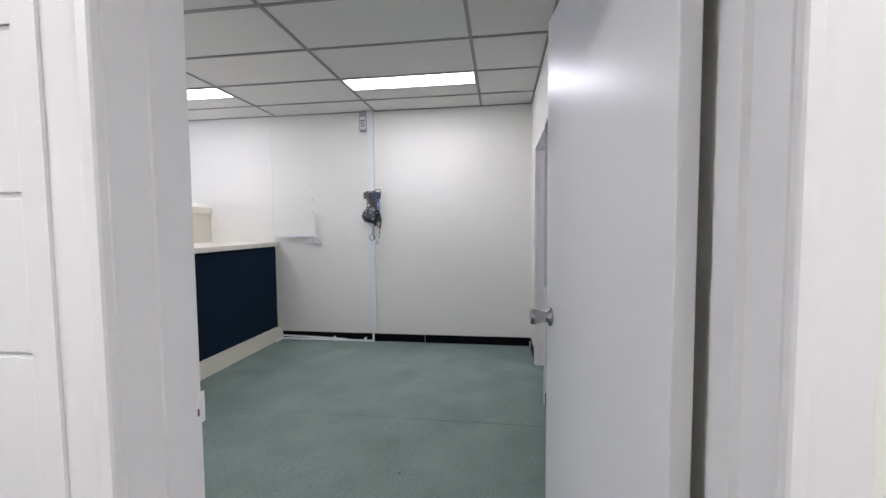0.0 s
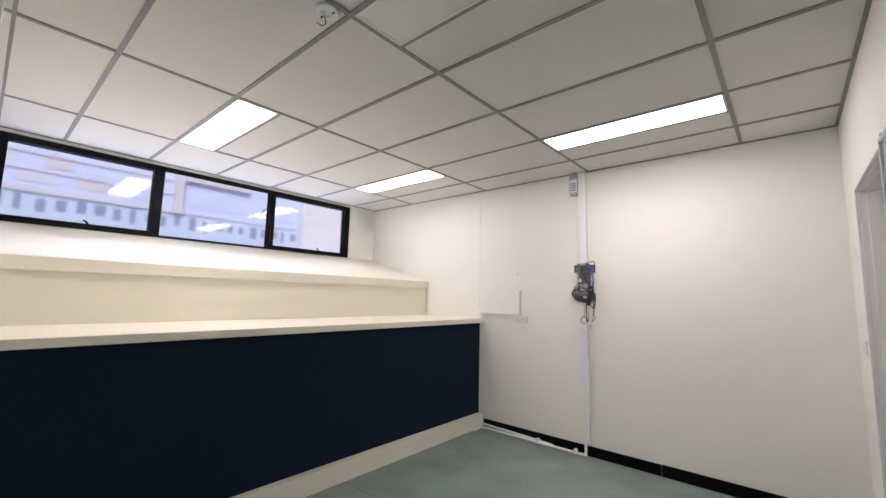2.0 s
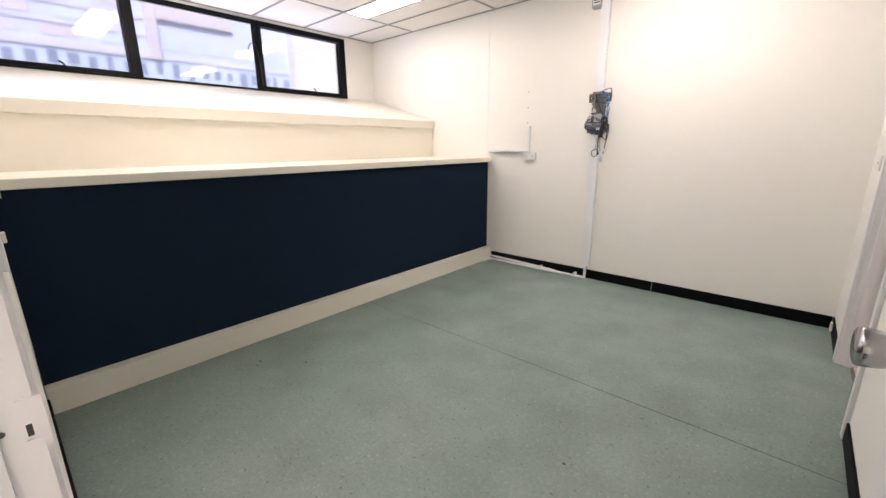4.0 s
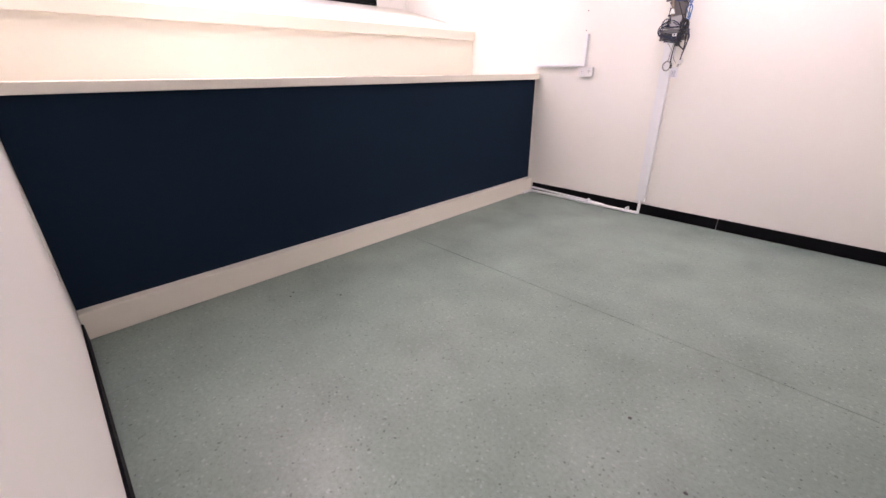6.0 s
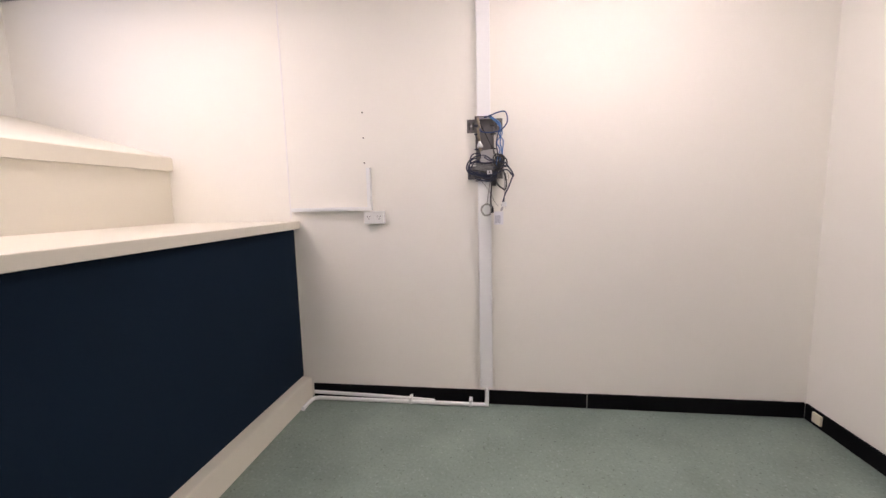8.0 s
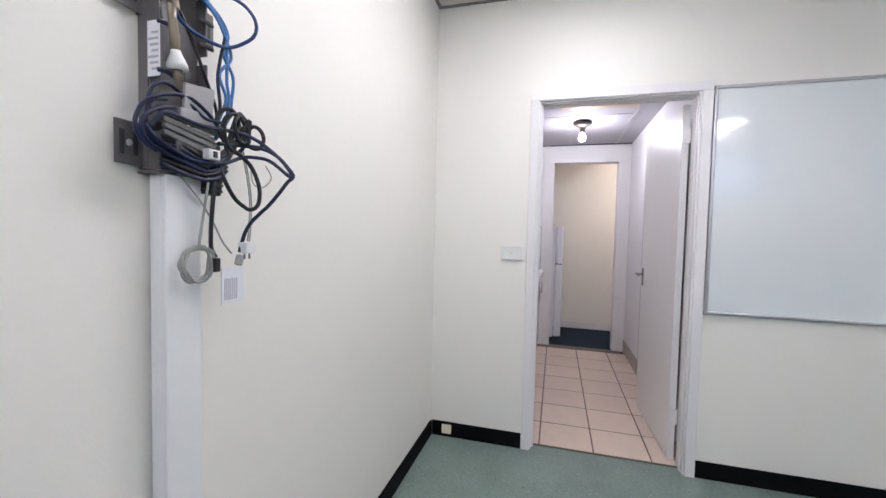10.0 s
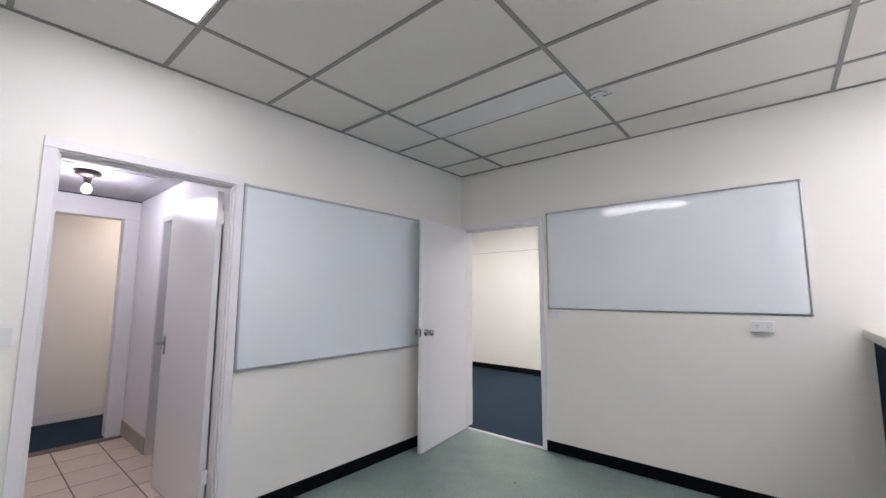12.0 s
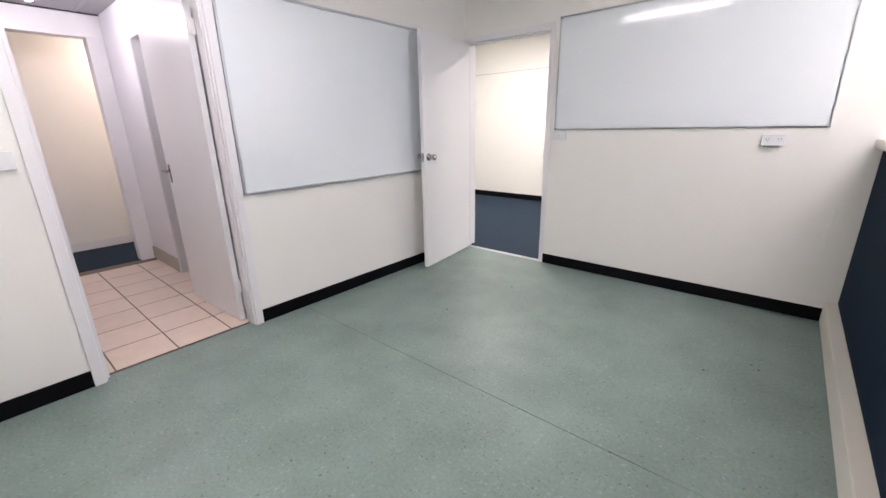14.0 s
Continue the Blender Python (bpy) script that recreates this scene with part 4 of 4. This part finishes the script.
# ---- kitchen things ----
kfl = setting("floor_kitchen", boxes((.6125, KX + .02, KY0, KY1, -.006, .0015)), M_GROUT, "beige square floor tiles with brown grout", "floor")
e = thing("ceiling_lamp", "bare lit bulb in a dark batten holder", "lamp", (1.945, 3.618, KH))
part("holder", lathe([(.066, 0), (.080, -.012), (.078, -.030), (.050, -.044), (.030, -.050), (.021, -.085), (.022, -.104), (.0, -.104)], (0, 0, 0), "z", 24), M_HOLDER, e)
part("bulb", lathe([(.014, -.1045), (.017, -.114), (.026, -.128), (.029, -.144), (.024, -.162), (.012, -.172), (.0, -.173)], (0, 0, 0), "z", 24), M_BULB, e)

dr = tagged(new("door_recess"), "closed white door in the kitchen wall, frame greyed for its shadow gap", "door", kind="structure")
# the frame's grey stands in for the shadow gap round the leaf
part("frame", boxes((1.33, 1.37, KY0 - .12, KY0 + .006, 0, 2.03), (2.11, 2.15, KY0 - .12, KY0 + .006, 0, 2.03), (1.37, 2.11, KY0 - .12, KY0 + .006, 1.99, 2.03)), M_LIGHTGREY, dr)
part("leaf", soft_box(1.372, 2.108, KY0 - .11, KY0 - .075, .01, 1.988, .002), M_DOOR, dr)
setting("baseboard_kitchen", soft_box(2.155, KX - .002, KY0, KY0 + .012, .002, .135, .003), M_KSKIRT, "tan tiled skirting", "skirting")


def bar_handle(parent, x, y, z, w, vertical=False):
    if vertical:
        pts = [(x, y, z), (x, y - .026, z), (x, y - .026, z + w), (x, y, z + w)]
    else:
        pts = [(x - w / 2, y, z), (x - w / 2, y - .026, z), (x + w / 2, y - .026, z), (x + w / 2, y, z)]
    part("handle", tube(pts, .005, 8, 1, False), M_CHROME, parent, "chrome bar handle")


CF = 3.965
for x0, x1, kind in ((.70, .975, "door"), (.98, 1.54, "drawer"), (1.545, 1.985, "door"), (1.99, 2.43, "door"), (2.435, 2.875, "door")):
    c = thing("base_cabinet", "white laminate kitchen cabinet with drawers" if kind == "drawer" else "white laminate kitchen cabinet with a door", "cabinet", ((x0 + x1) / 2, CF, 0), "kitchen cabinets")
    w = (x1 - x0) / 2
    part("body", boxes((-w, w, .020, .60, .10, .829)), M_KCAB, c)
    part("plinth", boxes((-w, w, .06, .58, .002, .10)), M_KSKIRT, c)
    if kind == "drawer":
        for z0, z1 in ((.105, .478), (.483, .662), (.667, .824)):
            d = part("drawer_front", soft_box(-w + .002, w - .002, 0, .019, z0, z1, .002), M_KCAB, c)
            bar_handle(d, 0, 0, z1 - .07, .10)
    else:
        d = part("door", soft_box(-w + .002, w - .002, 0, .019, .105, .824, .002), M_KCAB, c)
        bar_handle(d, .05 - w if x0 > 1.9 else w - .05, 0, .66, .11, True)
bt = thing("benchtop", "white laminate benchtop with rounded front edge", "benchtop", (1.77, CF, .830))
part("slab", boxes((-1.08, -.06, -.018, .618, 0, .040), (.74, 1.115, -.018, .618, 0, .040), (-.06, .74, -.018, .10, 0, .040), (-.06, .74, .50, .618, 0, .040)), M_BENCH, bt)
part("front_edge", soft_box(-1.08, 1.115, -.028, -.0182, -.002, .0402, .004), M_BENCH, bt)
sk = thing("kitchen_sink", "stainless steel sink with a dark bowl set into the benchtop", "sink", (2.11, CF + .30, .871))
part("rim", boxes((-.42, .42, -.22, -.195, -.002, .004), (-.42, .42, .195, .22, -.002, .004), (-.42, -.395, -.195, .195, -.002, .004), (.395, .42, -.195, .195, -.002, .004), (.02, .05, -.195, .195, -.004, .002)), M_STEEL, sk)
part("bowl", boxes((-.395, .395, -.195, .195, -.165, -.160), (-.398, -.395, -.195, .195, -.16, 0), (.395, .398, -.195, .195, -.16, 0), (-.395, .395, -.198, -.195, -.16, 0), (-.395, .395, .195, .198, -.16, 0)), M_STEEL, sk)
tp = thing("tap", "chrome sink mixer tap", "tap", (2.02, CF + .54, .871))
part("body", lathe([(.024, 0), (.022, .03), (.013, .035), (.013, .16), (.0, .165)], (0, 0, 0), "z", 16), M_CHROME, tp)
part("spout", tube([(0, 0, .15), (0, -.04, .20), (0, -.12, .20), (0, -.16, .17)], .010), M_CHROME, tp)
for x0, x1 in ((.70, 1.41), (1.415, 2.13), (2.135, 2.875)):
    c = thing("wall_cabinet", "white laminate wall cabinet above the benchtop", "cabinet", ((x0 + x1) / 2, 4.24, 1.452), "kitchen wall cabinets")
    w = (x1 - x0) / 2
    part("body", boxes((-w, w, .020, .378, 0, .80)), M_KCAB, c)
    d = part("door", soft_box(-w + .002, w - .002, 0, .019, .002, .798, .002), M_KCAB, c)
    part("knob", lathe([(.010, 0), (.008, -.010), (.013, -.022), (.0, -.026)], (w - .04, 0, .04), "y", 12), M_SOCKET, d, "small dark knob")
# added brown strip stands in for the dark gap at the cabinet end
solid("filler_panel", soft_box(2.879, KX - .016, CF + .012, CF + .030, .004, .828, .002), M_KSKIRT, "narrow brown strip added for the dark gap beside the last cabinet", "panel")

fr = thing("fridge", "small white two-door fridge in the back room", "fridge", (3.40, 4.025, .004))
part("body", soft_box(-.26, .26, -.212, .32, .03, 1.372, .012), M_FRIDGE, fr)
d = part("freezer_door", soft_box(-.26, .26, -.30, -.216, .925, 1.378, .014), M_FRIDGE, fr)
part("handle", soft_box(-.272, -.2605, -.30, -.24, .95, 1.13, .004), M_FRIDGE, d)
d = part("fridge_door", soft_box(-.26, .26, -.30, -.216, .045, .912, .014), M_FRIDGE, fr)
part("handle", soft_box(-.272, -.2605, -.30, -.24, .62, .86, .004), M_FRIDGE, d)
for sx in (-.2, .2):
    part("foot", lathe([(.02, 0), (.02, .03)], (sx, -.2, 0), "z", 12), M_SOCKET, fr)
part("base_grille", soft_box(-.25, .25, -.27, -.225, .006, .030, .003), M_SOCKET, fr)

# ---- outside the window ----
setting("ground", boxes((-900, HX0 - 2.3, -900, 900, -.3, -.2)), M_GROUND, "grey asphalt outside", "ground")
# walls, bands and windows carry the painted haze, low in contrast
bld = thing("apartment_building", "plastered building with rows of small windows, painted in a lilac haze tint", "building", (-13.0, 0, -.2))
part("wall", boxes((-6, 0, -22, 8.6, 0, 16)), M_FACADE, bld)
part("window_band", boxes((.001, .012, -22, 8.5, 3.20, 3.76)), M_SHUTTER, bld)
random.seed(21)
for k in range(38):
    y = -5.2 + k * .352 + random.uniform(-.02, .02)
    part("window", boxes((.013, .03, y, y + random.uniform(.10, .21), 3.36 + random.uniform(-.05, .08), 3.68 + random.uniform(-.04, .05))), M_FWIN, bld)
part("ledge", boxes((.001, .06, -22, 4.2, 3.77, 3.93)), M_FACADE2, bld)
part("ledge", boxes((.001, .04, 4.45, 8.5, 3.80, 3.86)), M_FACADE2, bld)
part("end_pier", boxes((.001, .10, 4.20, 4.44, 3.77, 12)), M_FBROWNHAZE, bld)
part("bay", boxes((.001, .12, 4.45, 6.30, 4.76, 6.6)), M_FBROWNHAZE, bld)
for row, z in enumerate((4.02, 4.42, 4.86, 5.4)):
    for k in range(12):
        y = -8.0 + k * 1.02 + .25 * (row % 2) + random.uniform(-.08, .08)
        part("window", boxes((.001, .02, y, y + random.uniform(.45, .75), z, z + .22)), (M_FACADE2, M_FBROWNHAZE, M_SHUTTER)[(k + row) % 3], bld)
    part("floor_band", boxes((.001, .035, -22, 4.19, z + .27, z + .33)), M_FBROWNHAZE if row % 2 else M_FACADE2, bld)
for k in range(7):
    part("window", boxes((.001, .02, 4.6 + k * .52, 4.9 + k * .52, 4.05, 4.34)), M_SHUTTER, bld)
bld2 = thing("side_building", "plain plastered end wall of the next building, paled with painted haze", "building", (-12.6, 8.05, -.2))
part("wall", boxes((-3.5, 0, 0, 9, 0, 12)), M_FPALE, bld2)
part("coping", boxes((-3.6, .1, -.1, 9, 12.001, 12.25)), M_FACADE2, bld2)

# ---- kitchen tiles, piece by piece ----
TX, TY = .3125, .3135


def tile_mesh(name, w, d, t, material, r=.004):
    bm = bmesh.new()
    lo = [bm.verts.new((sx * w / 2, sy * d / 2, 0)) for sx, sy in ((-1, -1), (1, -1), (1, 1), (-1, 1))]
    mid = [bm.verts.new((sx * w / 2, sy * d / 2, t - r * .5)) for sx, sy in ((-1, -1), (1, -1), (1, 1), (-1, 1))]
    hi = [bm.verts.new((sx * (w / 2 - r), sy * (d / 2 - r), t)) for sx, sy in ((-1, -1), (1, -1), (1, 1), (-1, 1))]
    for a, b in ((lo, mid), (mid, hi)):
        for k in range(4):
            bm.faces.new((a[k], a[(k + 1) % 4], b[(k + 1) % 4], b[k]))
    bm.faces.new(hi)
    bm.faces.new(lo[::-1])
    me = bpy.data.meshes.new(name)
    bm.to_mesh(me)
    bm.free()
    me.materials.append(material)
    return me


me = tile_mesh("tile", TX - .010, TY - .009, .0015, M_KTILE, .0009)
for i in range(8):
    for j in range(5):
        x, y = .609 + (i + .5) * TX, 3.244 - TY + (j + .5) * TY
        if x + TX / 2 > KX + .08 or y - TY / 2 < KY0 - .16:
            continue
        o = new("tile", me)
        o.parent = kfl
        o.location = (x, y, .0016 + random.uniform(0, .0003))
        o.rotation_euler = (0, 0, random.uniform(-.003, .003))
back = setting("splashback", boxes((KX - .004, KX, 3.975, KY1, .871, 1.364)), M_WGROUT, "white square wall tiles with grey grout lines", "tiles")
for w, cols in ((.078, (4.016,)), (.111, [4.115 + .1145 * i for i in range(5)])):
    me = tile_mesh("tile", .0945, w, .006, M_WTILE, .0015)
    for y in cols:
        for j in range(5):
            o = new("tile", me)
            o.parent = back
            o.matrix_local = pose(KX - .0045, y, .9225 + j * .0975, 0, -90, 0)
